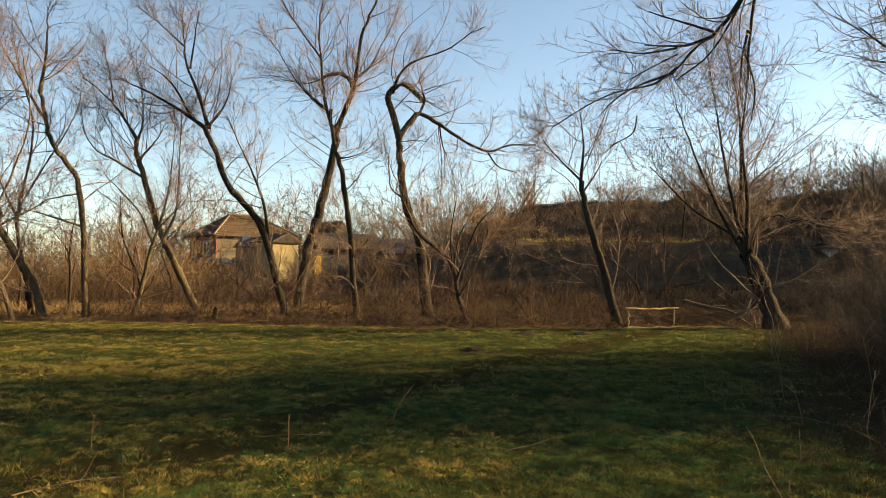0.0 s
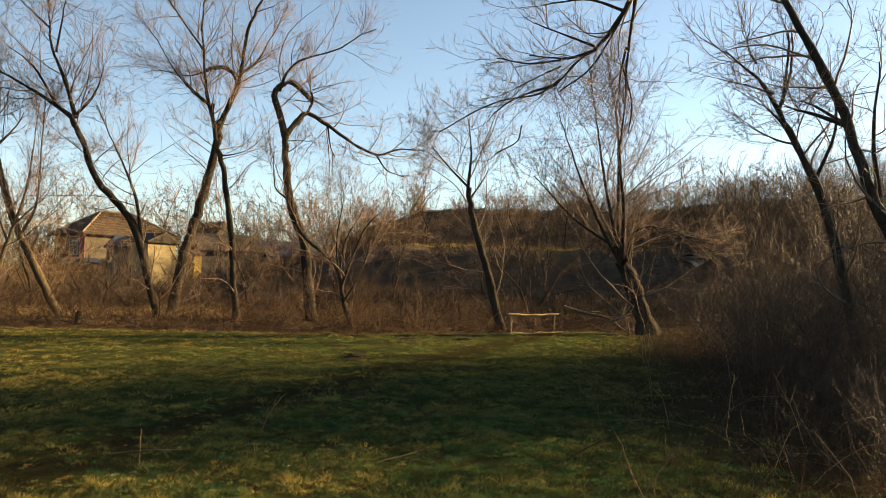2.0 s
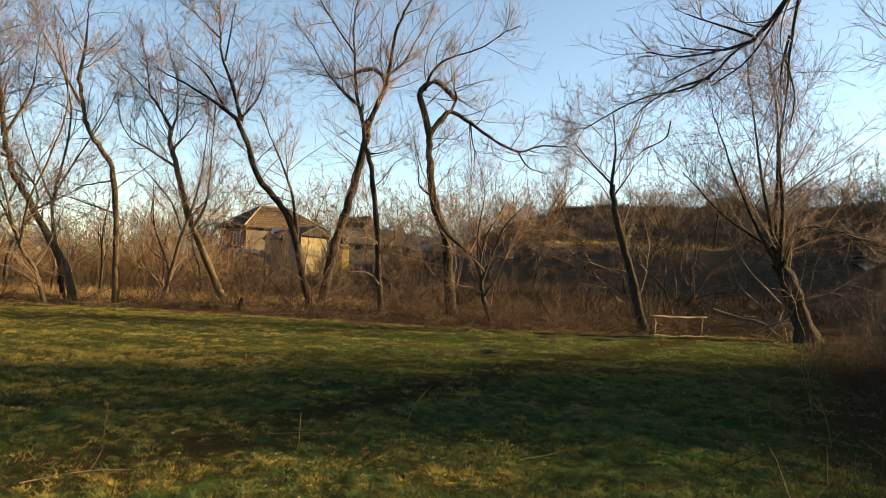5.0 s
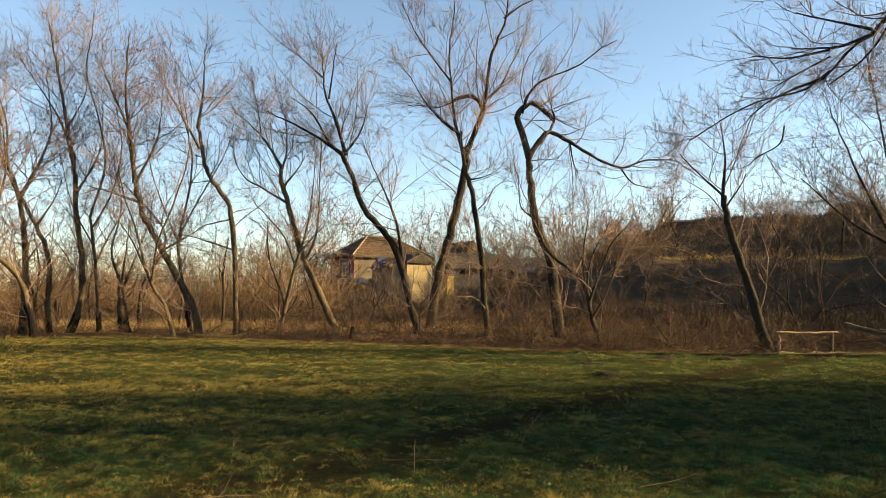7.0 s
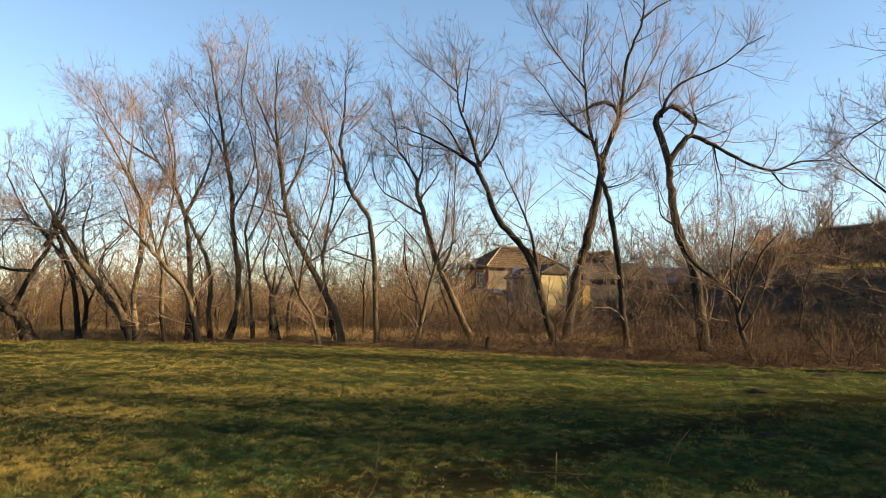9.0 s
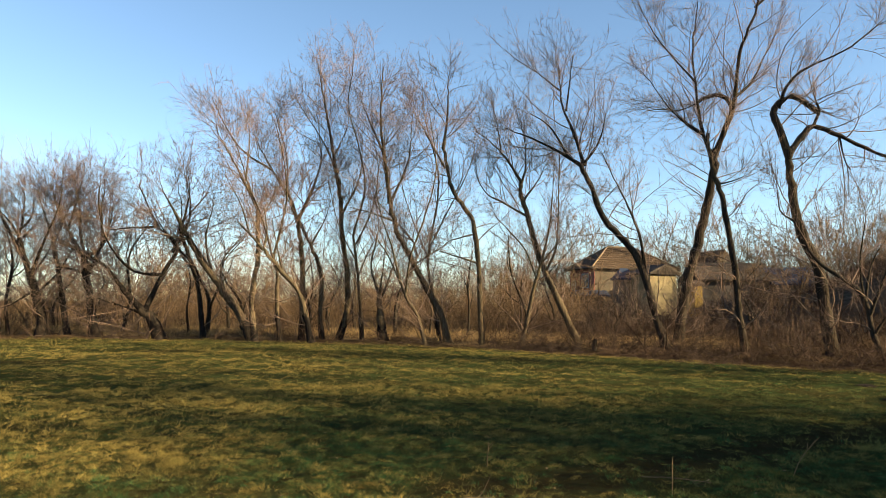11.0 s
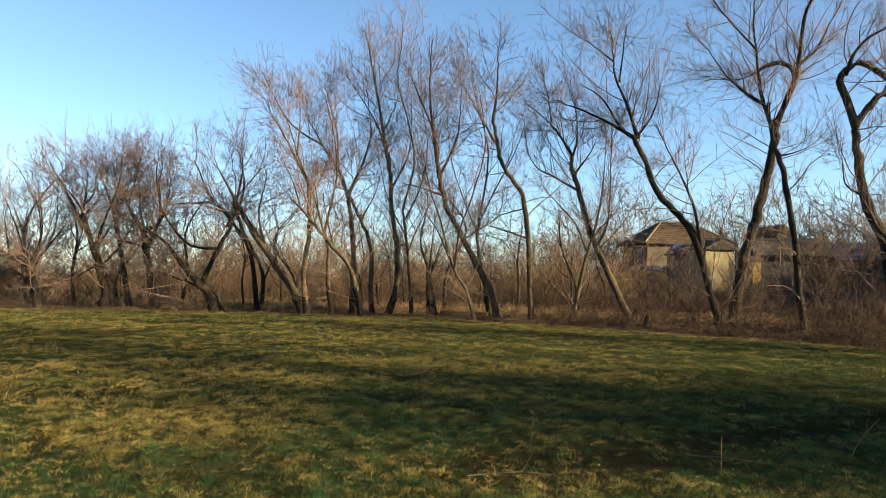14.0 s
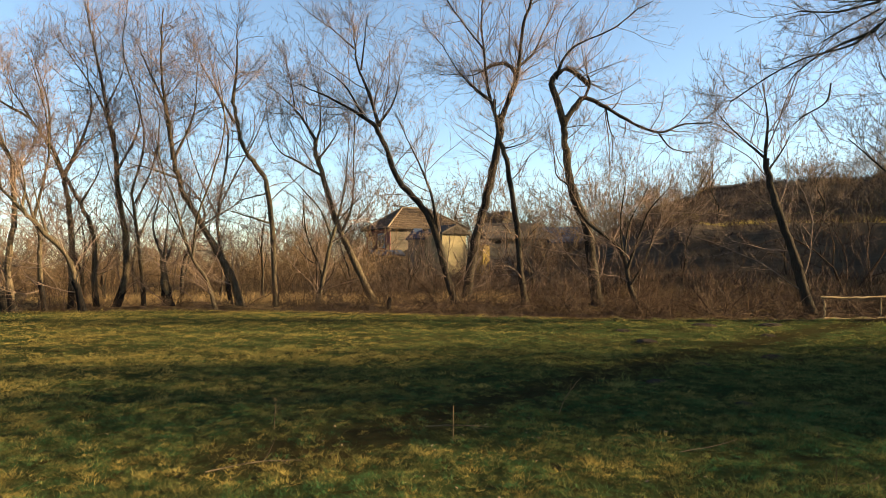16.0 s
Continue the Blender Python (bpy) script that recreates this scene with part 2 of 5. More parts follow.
def ground_material():
    m = bpy.data.materials.new("meadow_ground")
    m.use_nodes = True
    nt = m.node_tree
    bsdf = nt.nodes["Principled BSDF"]
    green = mix_color(nt, noise_fac(nt, 0.9), (0.045, 0.066, 0.024), (0.025, 0.04, 0.016))
    green = mix_color(nt, noise_fac(nt, 0.45, 0.5, 0.72), green, (0.062, 0.055, 0.022))
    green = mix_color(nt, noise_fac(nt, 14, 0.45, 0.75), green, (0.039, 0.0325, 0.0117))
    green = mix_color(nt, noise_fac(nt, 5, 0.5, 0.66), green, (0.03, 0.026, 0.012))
    soil = mix_color(nt, noise_fac(nt, 6), (0.039, 0.0292, 0.0156), (0.0234, 0.0182, 0.0104))
    litter = mix_color(nt, noise_fac(nt, 1.2), (0.039, 0.026, 0.0156), (0.065, 0.0468, 0.0247))
    slope = mix_color(nt, noise_fac(nt, 0.35, stretch=(0.35, 1.6, 1)), (0.05, 0.043, 0.032), (0.105, 0.08, 0.055))
    slope = mix_color(nt, noise_fac(nt, 2.6, 0.42, 0.62, detail=6, stretch=(0.5, 1.5, 1)), slope, (0.055, 0.045, 0.033))
    straw = mix_color(nt, noise_fac(nt, 2.0), (0.3, 0.215, 0.1), (0.19, 0.13, 0.062))
    att = {}
    for key in ("wear", "verge", "hill", "straw"):
        a = nt.nodes.new("ShaderNodeAttribute")
        a.attribute_name = key
        att[key] = a.outputs["Fac"]
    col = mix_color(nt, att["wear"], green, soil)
    col = mix_color(nt, att["verge"], col, litter)
    col = mix_color(nt, att["hill"], col, slope)
    col = mix_color(nt, att["straw"], col, straw)
    nt.links.new(col, bsdf.inputs["Base Color"])
    bsdf.inputs["Roughness"].default_value = 0.95
    bsdf.inputs["Specular IOR Level"].default_value = 0.0
    bp = nt.nodes.new("ShaderNodeBump")
    bp.inputs["Strength"].default_value, bp.inputs["Distance"].default_value = 1.0, 0.12
    nt.links.new(noise_fac(nt, 9, 0.2, 0.8, detail=6, rough=0.75), bp.inputs["Height"])
    nt.links.new(bp.outputs[0], bsdf.inputs["Normal"])
    return m


def build_ground():
    n = 270
    u = np.linspace(-1, 1, n)
    axis = 3.6 * np.sinh(6.6 * u)
    X, Y = np.meshgrid(axis, axis + 10)
    Z = land(X, Y)
    v = np.stack([X, Y, Z], -1).reshape(-1, 3)
    i = np.arange(n * n).reshape(n, n)
    f = np.stack([i[:-1, :-1], i[:-1, 1:], i[1:, 1:], i[1:, :-1]], -1).reshape(-1, 4)
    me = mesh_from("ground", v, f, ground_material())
    x, y = v[:, 0], v[:, 1]
    past = y - edge_y(x)
    thick = under_brush(x, y) + 0.5 * ripple(x * 1.3, y * 1.5)
    wear = np.clip(1.0 - track_distance(x, y) / 0.8, 0, 0.75) + 0.9 * np.clip(1 - np.abs(past + 0.2) / 0.7, 0, 1)
    verge = np.maximum(step01(0.0, 1.0, past), 0.95 * step01(-0.3, 1.2, thick) * (y < 24))
    hill = np.maximum(step01(34, 40, y) * step01(-20, -8, x), step01(60, 85, np.hypot(x, y)) * step01(-40, -10, x))
    straw = step01(2.5, 4.5, past) * (1 - step01(12, 18, past)) * (1 - 0.85 * step01(-12, -2, x)) * (0.55 + 0.45 * np.sin(0.9 * x + 1.3 * y))
    straw = np.maximum(straw, 0.6 * step01(14, 20, past) * (1 - step01(-40, -15, x)))
    for key, val in (("wear", wear), ("verge", verge), ("hill", hill), ("straw", straw)):
        a = me.attributes.new(key, "FLOAT", "POINT")
        a.data.foreach_set("value", np.clip(val, 0, 1).astype(np.float32))
    tagged(new("ground", me), "green winter meadow with dry patches and a worn track", "ground", kind="structure")


build_ground()


# ---- trees ----
COUNT = [0]


def willow(base, turn, dens, label, limbs, depth=0.4):
    """A bare willow. limbs: (radius, [(across, height), ...]); the first is the trunk, the others spring from earlier ones."""
    COUNT[0] += 1
    rng = np.random.default_rng(100 + COUNT[0])
    near = math.hypot(*base) < 16
    z0 = float(land(*base))
    tree = thing("willow_tree", pose(base[0], base[1], z0, 0, 0, turn), label, "tree", "bare willows round the meadow")
    done, allP, allR = [], [], []
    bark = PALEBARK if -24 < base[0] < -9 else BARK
    for n, (r, pts) in enumerate(limbs):
        blunt, r = r < 0, abs(r)
        flat = np.array(pts, float)
        flat[:, 1] -= z0
        arc = np.r_[0, np.cumsum(np.hypot(*np.diff(flat, axis=0).T))]
        if n == 0:
            flat[0, 1] = -0.15
            y0, slope = 0.0, rng.uniform(-0.08, 0.08)
        else:
            every = np.concatenate(done)
            y0 = every[np.argmin(np.hypot(every[:, 0] - flat[0, 0], every[:, 2] - flat[0, 1])), 1]
            slope = rng.uniform(0.1, depth) * rng.choice((-1, 1)) * (0.15 if near else 1)
        p3 = np.stack([flat[:, 0], y0 + slope * arc, flat[:, 1]], -1)
        k = max(10, int(arc[-1] / 0.28))
        P = spline(p3, k)
        if n and not blunt:
            P = spline(P[: max(4, int(k * (1 - min(0.25, (0.9 if base[0] < -24 else 1.4 if math.hypot(*base) > 30 else 1.1) / arc[-1]))))], k)
        w = rng.normal(size=(k, 3)) * np.linspace(0, 1, k)[:, None]
        P = P + 0.16 * r * w
        s = np.linspace(0, 1, k)
        r = 0.82 * r
        tip = 0.55 * r if n == 0 else max(0.012, 0.16 * r)
        if blunt:
            tip = 0.7 * r
        R = r + (tip - r) * s ** (0.8 if n else 1.0)
        R = R * (1 + 0.07 * rng.normal(size=k))
        if n == 0:
            R = R * (1 + 0.35 * np.exp(-(P[:, 2] + 0.15) / 0.3))
        done.append(P)
        v, f = tubes(P[None], R[None], 10 if n == 0 else 7)
        # rough bark outline
        v = v + rng.normal(size=v.shape) * 0.03 * r
        under("trunk" if n == 0 else "limb", mesh_from("limb", v, f, bark), tree)
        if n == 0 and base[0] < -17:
            # a much darker sleeve of bark with a ragged top round the trunk's foot
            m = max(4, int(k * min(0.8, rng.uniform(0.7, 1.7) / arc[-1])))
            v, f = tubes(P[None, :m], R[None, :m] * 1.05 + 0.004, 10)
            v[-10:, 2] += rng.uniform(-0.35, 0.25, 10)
            under("dark_foot_bark", mesh_from("dark_foot_bark", v, f, DARKBARK), tree, "much darker bark at the foot")
        K = 16
        idx = np.linspace(0, k - 1, K).astype(int)
        allP.append(P[idx])
        allR.append(R[idx])
    P0, R0 = np.array(allP), np.array(allR)
    length = np.linalg.norm(np.diff(P0, axis=1), axis=2).sum(1)
    fine = 0.7 if near else 1.0
    per = np.maximum(3, length * (3.2 if near else 3.1) * dens).astype(int)
    per[0] = max(8, int(length[0] * 2.0 * dens))
    P1, R1 = grow(rng, P0, R0, per, (0.9, 2.7) if near else (1.3, 4.4), (28, 74), 9, up=0.0 if near else 0.3, wild=0.6, rmul=0.42, rtip=0.0042 * fine, rmax=0.024, lo=0.1, kink=0.15 if near else 0.11)
    # the limbs' ends break up into a few leaders
    Pe, Re = grow(rng, P0[1:], R0[1:], np.full(len(P0) - 1, 3), (0.6, 1.4) if near else (0.8, 1.9), (6, 32), 9, up=0.3, wild=0.25, rmul=0.6, rtip=0.005 * fine, rmax=0.022, lo=0.75, taper=False, kink=0.07)
    P1, R1 = np.concatenate([P1, Pe]), np.concatenate([R1, Re])
    v, f = tubes(P1, R1, 5)
    per_v, per_f = 9 * 5, 8 * 5
    for j in range(len(P1)):
        under("branch", mesh_from("branch", v[j * per_v:(j + 1) * per_v], f[:per_f], TWIG), tree)
    P2, R2 = grow(rng, P1, R1, np.r_[rng.integers(*((6, 9) if near else (9, 13)), len(P1) - len(Pe)), np.full(len(Pe), 9)], (0.35, 1.1) if near else (0.5, 1.7), (24, 64), 4, up=0.2, wild=0.45, rmul=0.5, rtip=0.0029 * fine, rmax=0.0068, lo=0.08, kink=0.22 if near else 0.11)
    P3, R3 = grow(rng, P2, R2, rng.integers(5, 8, len(P2)), (0.14, 0.42) if near else (0.2, 0.65), (24, 66), 2, up=0.18, wild=0.3, rmul=0.7, rtip=0.0026 * fine, rmax=0.0038 * fine, lo=0.08, kink=0.1)
    v, f = joined([split(*tubes(P2, R2, 3)), spikes(P3, R3)])
    tagged(under("crown", mesh_from("crown", v, f, TWIG), tree, "fine reddish-brown twigs"), kind="stuff")
    return tree


willow((-7.30, 29.62), 13.8, 1.00, "dark leaning willow with a broken arched limb", [
    (0.3, [(-0.0, -0.1), (0.2, 1.1), (0.4, 2.3), (0.9, 4.2), (1.3, 5.9), (1.6, 7.4), (1.7, 8.1)]),
    (0.17, [(1.7, 8.1), (2.1, 9.1), (2.4, 10.1), (2.6, 11.8), (3.2, 13.4), (3.2, 15.3), (3.7, 17.1)]),
    (-0.14, [(2.3, 9.7), (2.2, 10.1), (1.8, 10.4), (1.4, 10.4), (1.0, 10.2)]),
    (0.05, [(1.0, 10.2), (0.3, 10.0), (-0.9, 10.2), (-2.3, 10.0)]),
    (0.11, [(1.5, 7.9), (1.1, 9.2), (0.9, 10.9), (0.8, 12.2), (1.0, 14.0), (0.8, 16.3)]),
    (-0.1, [(1.2, 8.8), (0.6, 9.2), (0.2, 9.6)]),
    (0.05, [(0.3, 9.5), (-0.2, 10.1), (-1.2, 11.8), (-2.4, 13.1)]),
    (0.08, [(2.4, 10.1), (3.1, 10.8), (3.6, 11.9), (4.2, 13.3), (4.0, 14.8)]),
    (0.06, [(0.9, 10.9), (0.0, 12.0), (-0.7, 13.0), (-1.3, 14.3), (-1.6, 15.7)]),
    (0.06, [(3.1, 13.3), (4.1, 14.1), (5.5, 14.7), (6.7, 15.3)]),
])
willow((-4.42, 28.16), 8.8, 0.60, "slim upright willow beside a larger leaning one", [
    (0.17, [(0.0, -0.2), (-0.2, 1.2), (-0.3, 2.7), (-0.5, 4.3), (-0.7, 5.6), (-1.0, 6.8), (-1.2, 8.2)]),
    (0.05, [(-0.9, 6.2), (-0.2, 6.3), (0.5, 6.6)]),
    (0.05, [(-1.0, 7.0), (-0.6, 8.2), (-0.4, 9.3)]),
])
willow((-1.57, 27.95), 3.1, 0.80, "gnarled willow with an arched limb and a long low arm", [
    (0.27, [(0.0, -0.1), (-0.2, 1.4), (-0.4, 3.0), (-0.9, 4.3), (-1.1, 5.3), (-1.2, 6.4), (-1.2, 7.2)]),
    (-0.17, [(-1.2, 7.0), (-1.5, 8.1), (-1.7, 8.7), (-1.5, 9.1), (-1.1, 9.3), (-0.6, 9.0), (-0.2, 8.6)]),
    (0.16, [(-1.2, 7.1), (-0.8, 7.7), (-0.4, 8.1), (0.4, 7.7), (1.4, 7.1), (2.4, 6.7), (3.4, 7.0), (4.7, 7.1), (5.7, 7.8)]),
    (0.09, [(-1.5, 8.9), (-1.3, 9.5), (-0.9, 10.0), (-0.3, 10.3), (0.7, 10.6), (1.6, 11.2), (2.6, 11.6), (3.5, 11.6)]),
    (0.05, [(2.4, 6.7), (2.9, 6.1), (3.7, 5.9), (4.9, 5.4)]),
    (-0.07, [(-0.4, 8.1), (-0.2, 8.6), (-0.3, 8.9)]),
    (0.06, [(-1.0, 4.6), (-1.5, 5.0), (-1.6, 5.7), (-1.9, 6.4)]),
    (0.05, [(0.4, 7.7), (0.6, 6.7), (1.1, 6.1)]),
])
willow((0.05, 26.49), -0.2, 0.50, "many-stemmed young willow leaning out of dry brush", [
    (0.12, [(0.0, -0.3), (-0.4, 0.7), (-0.6, 1.8), (-1.0, 2.4), (-1.8, 3.0), (-2.4, 3.9)]),
    (0.08, [(-0.5, 1.3), (-0.1, 2.4), (0.3, 3.4), (1.0, 4.2), (1.4, 4.7)]),
    (0.06, [(-0.6, 1.6), (-0.4, 3.0), (0.2, 4.2), (0.8, 5.7)]),
    (0.06, [(-0.4, 0.7), (0.2, 1.8), (0.5, 3.0), (0.6, 4.4)]),
    (0.05, [(-0.6, 1.6), (-0.7, 3.0), (-0.5, 4.4), (-0.3, 5.6)]),
])
willow((-7.28, 28.08), 14.4, 1.05, "tall willow leaning over with a dense twiggy crown", [
    (0.21, [(0.0, -0.1), (-0.4, 1.1), (-0.9, 3.0), (-1.4, 4.0), (-2.3, 5.0), (-2.9, 6.4), (-3.3, 7.4)]),
    (0.12, [(-3.3, 7.4), (-4.4, 8.2), (-5.6, 8.9), (-6.8, 9.5), (-8.1, 10.1)]),
    (0.12, [(-3.2, 7.4), (-3.6, 8.7), (-4.2, 10.3), (-4.4, 12.0), (-5.0, 13.4)]),
    (0.08, [(-3.2, 7.5), (-2.6, 8.3), (-2.3, 9.3), (-2.2, 10.6)]),
    (0.09, [(-0.8, 3.0), (-1.0, 4.4), (-1.4, 5.5), (-1.9, 6.6), (-2.4, 7.7), (-2.6, 8.4)]),
    (0.07, [(-3.9, 7.9), (-4.6, 9.1), (-5.4, 9.7), (-6.3, 10.0)]),
    (0.06, [(-4.0, 9.9), (-3.7, 11.6), (-3.5, 12.9)]),
    (0.06, [(-4.3, 10.9), (-5.4, 12.0), (-6.0, 12.7)]),
])
willow((-11.39, 29.38), 21.1, 1.10, "bent willow with a hooked top and side stem", [
    (0.2, [(0.0, -0.1), (-0.8, 1.5), (-1.7, 3.5), (-2.2, 5.2), (-2.6, 6.6), (-2.6, 7.2)]),
    (0.11, [(-2.6, 7.2), (-3.2, 8.2), (-3.9, 9.1), (-5.0, 10.0), (-5.9, 10.3)]),
    (0.08, [(-2.3, 5.6), (-3.5, 6.3), (-4.3, 6.8), (-4.9, 8.2), (-5.2, 9.3)]),
    (0.08, [(-1.5, 3.0), (-1.0, 4.3), (-0.9, 6.4), (-0.8, 8.5), (-0.7, 9.8)]),
    (0.08, [(-2.6, 7.2), (-2.4, 8.1), (-2.5, 9.5), (-2.8, 11.1)]),
    (0.07, [(-2.5, 6.4), (-1.7, 7.4), (-1.3, 8.5)]),
    (0.05, [(-3.6, 8.7), (-3.8, 10.3), (-4.2, 11.6)]),
])
willow((-15.04, 27.12), 28.9, 1.10, "slender crooked willow at the meadow edge", [
    (0.16, [(0.0, -0.1), (-0.1, 1.7), (-0.2, 3.6), (-0.5, 5.4), (-1.2, 6.4), (-1.5, 7.2), (-1.8, 8.7)]),
    (0.1, [(-1.8, 8.6), (-1.6, 10.3), (-1.6, 11.8), (-1.5, 13.4)]),
    (0.07, [(-0.2, 3.4), (-1.2, 3.7), (-2.1, 3.9), (-2.8, 3.7)]),
    (0.07, [(-1.7, 7.7), (-2.5, 9.1), (-3.1, 10.2), (-3.5, 11.5)]),
    (0.05, [(-0.4, 4.7), (-1.1, 4.5), (-1.7, 4.2), (-2.4, 3.2)]),
])
willow((-16.31, 26.38), 31.7, 1.20, "tall willow with a slanting trunk and fine twigs", [
    (0.21, [(0.0, -0.1), (-0.3, 1.0), (-0.9, 2.1), (-1.7, 3.6), (-2.4, 4.9), (-2.7, 6.3)]),
    (0.14, [(-2.7, 6.1), (-2.9, 7.7), (-3.1, 9.5), (-3.0, 11.7), (-2.9, 13.3)]),
    (0.08, [(-2.5, 5.3), (-3.5, 5.6), (-4.4, 5.8), (-5.4, 6.0)]),
    (0.08, [(-2.6, 6.3), (-1.9, 7.9), (-1.7, 9.7), (-1.4, 11.5)]),
    (0.08, [(-2.9, 8.1), (-3.8, 10.1), (-4.3, 11.3), (-4.7, 12.1)]),
    (0.06, [(-1.6, 3.3), (-0.3, 4.2), (0.9, 5.0)]),
])
willow((-19.29, 25.57), 36.8, 0.80, "pollarded willow stump with upright shoots", [
    (0.26, [(0.0, -0.2), (-0.1, 0.6), (-0.2, 1.4), (-0.2, 2.0)]),
    (0.08, [(-0.2, 1.9), (-0.6, 3.3), (-0.3, 5.1), (-0.6, 6.9), (-1.1, 8.5)]),
    (0.08, [(-0.1, 1.8), (0.3, 3.0), (0.9, 4.8), (1.4, 6.7)]),
    (0.06, [(-0.2, 1.9), (0.0, 3.8), (0.1, 5.9)]),
])
willow((-21.54, 25.05), 40.5, 1.20, "tall straight willow in the tree row", [
    (0.19, [(0.0, -0.2), (0.4, 1.2), (0.4, 2.9), (0.1, 4.9), (0.0, 6.8), (-0.4, 8.5)]),
    (0.11, [(-0.3, 8.3), (-0.7, 10.4), (-1.1, 12.3), (-1.3, 13.7)]),
    (0.08, [(0.1, 5.8), (0.9, 7.7), (1.0, 9.8), (0.9, 12.0)]),
    (0.08, [(0.0, 6.6), (-0.6, 8.7), (-1.9, 10.7), (-2.5, 11.8)]),
    (0.06, [(-0.4, 8.5), (0.3, 10.4), (0.3, 12.3)]),
])
willow((-22.48, 23.67), 43.3, 1.30, "forked willow with a wide fan of twigs", [
    (0.19, [(-0.0, -0.1), (0.0, 1.7), (-0.1, 3.8), (-0.3, 5.3)]),
    (0.12, [(-0.3, 5.2), (-0.7, 6.4), (-1.5, 7.7), (-2.4, 9.4), (-2.9, 11.2)]),
    (0.11, [(-0.3, 5.3), (0.3, 6.8), (0.7, 8.4), (0.5, 10.5), (0.2, 12.7)]),
    (0.07, [(-0.8, 6.5), (-0.9, 8.4), (-1.4, 10.2), (-1.7, 12.1)]),
    (0.07, [(-1.5, 7.7), (-3.0, 8.6), (-4.1, 10.5), (-4.3, 11.3)]),
])
willow((-21.87, 24.36), 41.7, 0.80, "slim willow crossing its neighbour", [
    (0.15, [(0.0, -0.1), (-0.1, 1.2), (-0.1, 2.8), (-0.6, 4.2), (-1.4, 5.7)]),
    (0.07, [(-0.6, 4.2), (0.1, 5.7), (0.4, 7.3)]),
    (0.06, [(-1.4, 5.7), (-2.0, 7.0), (-2.6, 8.7)]),
])
willow((-23.11, 21.48), 46.9, 1.00, "crooked willow leaning at the row's middle", [
    (0.17, [(0.0, -0.0), (-0.2, 1.7), (0.0, 3.7), (-0.1, 5.8)]),
    (0.1, [(-0.1, 5.7), (-0.9, 7.2), (-1.8, 8.8), (-2.2, 10.4)]),
    (0.08, [(-0.1, 4.8), (0.6, 6.3), (1.1, 8.1)]),
    (0.06, [(-0.6, 6.8), (-0.5, 8.6), (-0.7, 10.2)]),
])
willow((-23.69, 21.88), 47.1, 0.90, "dark willow leaning low across the row", [
    (0.24, [(0.0, -0.1), (-0.5, 0.9), (-1.3, 2.0), (-2.4, 3.6), (-3.2, 5.0)]),
    (0.1, [(-3.2, 5.0), (-3.9, 6.3), (-4.4, 7.6)]),
    (0.09, [(-1.8, 2.7), (-2.1, 4.3), (-1.8, 6.1), (-2.1, 7.7)]),
    (0.08, [(-2.8, 4.3), (-4.1, 4.5), (-5.1, 4.8)]),
])
willow((-25.67, 20.83), 50.7, 0.90, "thin willow with a bushy reddish crown", [
    (0.14, [(0.0, -0.1), (-0.3, 2.2), (-0.8, 3.7), (-1.2, 4.9)]),
    (0.07, [(-1.1, 4.8), (-0.8, 6.5), (-1.1, 8.0)]),
    (0.07, [(-0.6, 3.3), (-1.5, 4.3), (-2.3, 5.6), (-2.6, 7.2)]),
])
willow((-27.93, 20.37), 53.7, 1.30, "old spreading willow with low heavy limbs", [
    (0.36, [(0.0, -0.2), (-0.5, 0.8), (-0.9, 1.2)]),
    (0.2, [(-0.8, 1.1), (-1.8, 2.2), (-2.4, 3.0), (-3.1, 3.6), (-4.5, 4.2), (-5.3, 4.8)]),
    (0.17, [(-0.8, 1.1), (-0.1, 2.8), (0.5, 4.2), (-0.4, 5.2), (-1.2, 6.9), (-1.5, 8.0)]),
    (0.12, [(0.3, 3.9), (1.0, 5.6), (0.8, 7.5), (0.4, 8.6)]),
    (0.1, [(-0.1, 2.8), (-1.4, 3.0), (-2.5, 4.4), (-2.8, 6.3), (-2.3, 7.9)]),
    (0.1, [(-0.5, 0.9), (-1.9, 1.4), (-2.9, 1.7), (-3.9, 1.6)]),
    (0.08, [(-0.4, 5.1), (-1.9, 4.9), (-3.2, 4.6)]),
])
willow((-30.74, 18.87), 58.3, 1.20, "broad old willow with a reddish twig crown", [
    (0.26, [(0.0, -0.1), (-0.2, 1.1), (-0.5, 2.8), (-0.6, 3.6)]),
    (0.13, [(-0.6, 3.5), (0.2, 4.3), (0.5, 6.2), (0.2, 8.2)]),
    (0.13, [(-0.6, 3.5), (-1.4, 5.0), (-2.0, 6.6), (-2.2, 8.0)]),
    (0.09, [(-0.5, 2.8), (-1.8, 3.3), (-2.8, 4.1)]),
    (0.08, [(-1.3, 4.9), (-0.9, 6.7), (-0.8, 7.8)]),
])
willow((-32.94, 17.87), 61.4, 1.20, "willow with ascending limbs in the tree row", [
    (0.22, [(0.0, -0.1), (-0.4, 1.7), (-0.8, 2.8), (-1.4, 4.1)]),
    (0.12, [(-1.4, 4.1), (-2.1, 5.5), (-2.8, 6.7), (-3.5, 7.5)]),
    (0.11, [(-1.4, 4.0), (-1.2, 5.9), (-1.4, 7.9)]),
    (0.09, [(-0.7, 2.7), (0.1, 4.5), (-0.0, 6.5)]),
    (0.07, [(-1.4, 4.1), (-0.4, 5.9), (-0.6, 8.0)]),
])
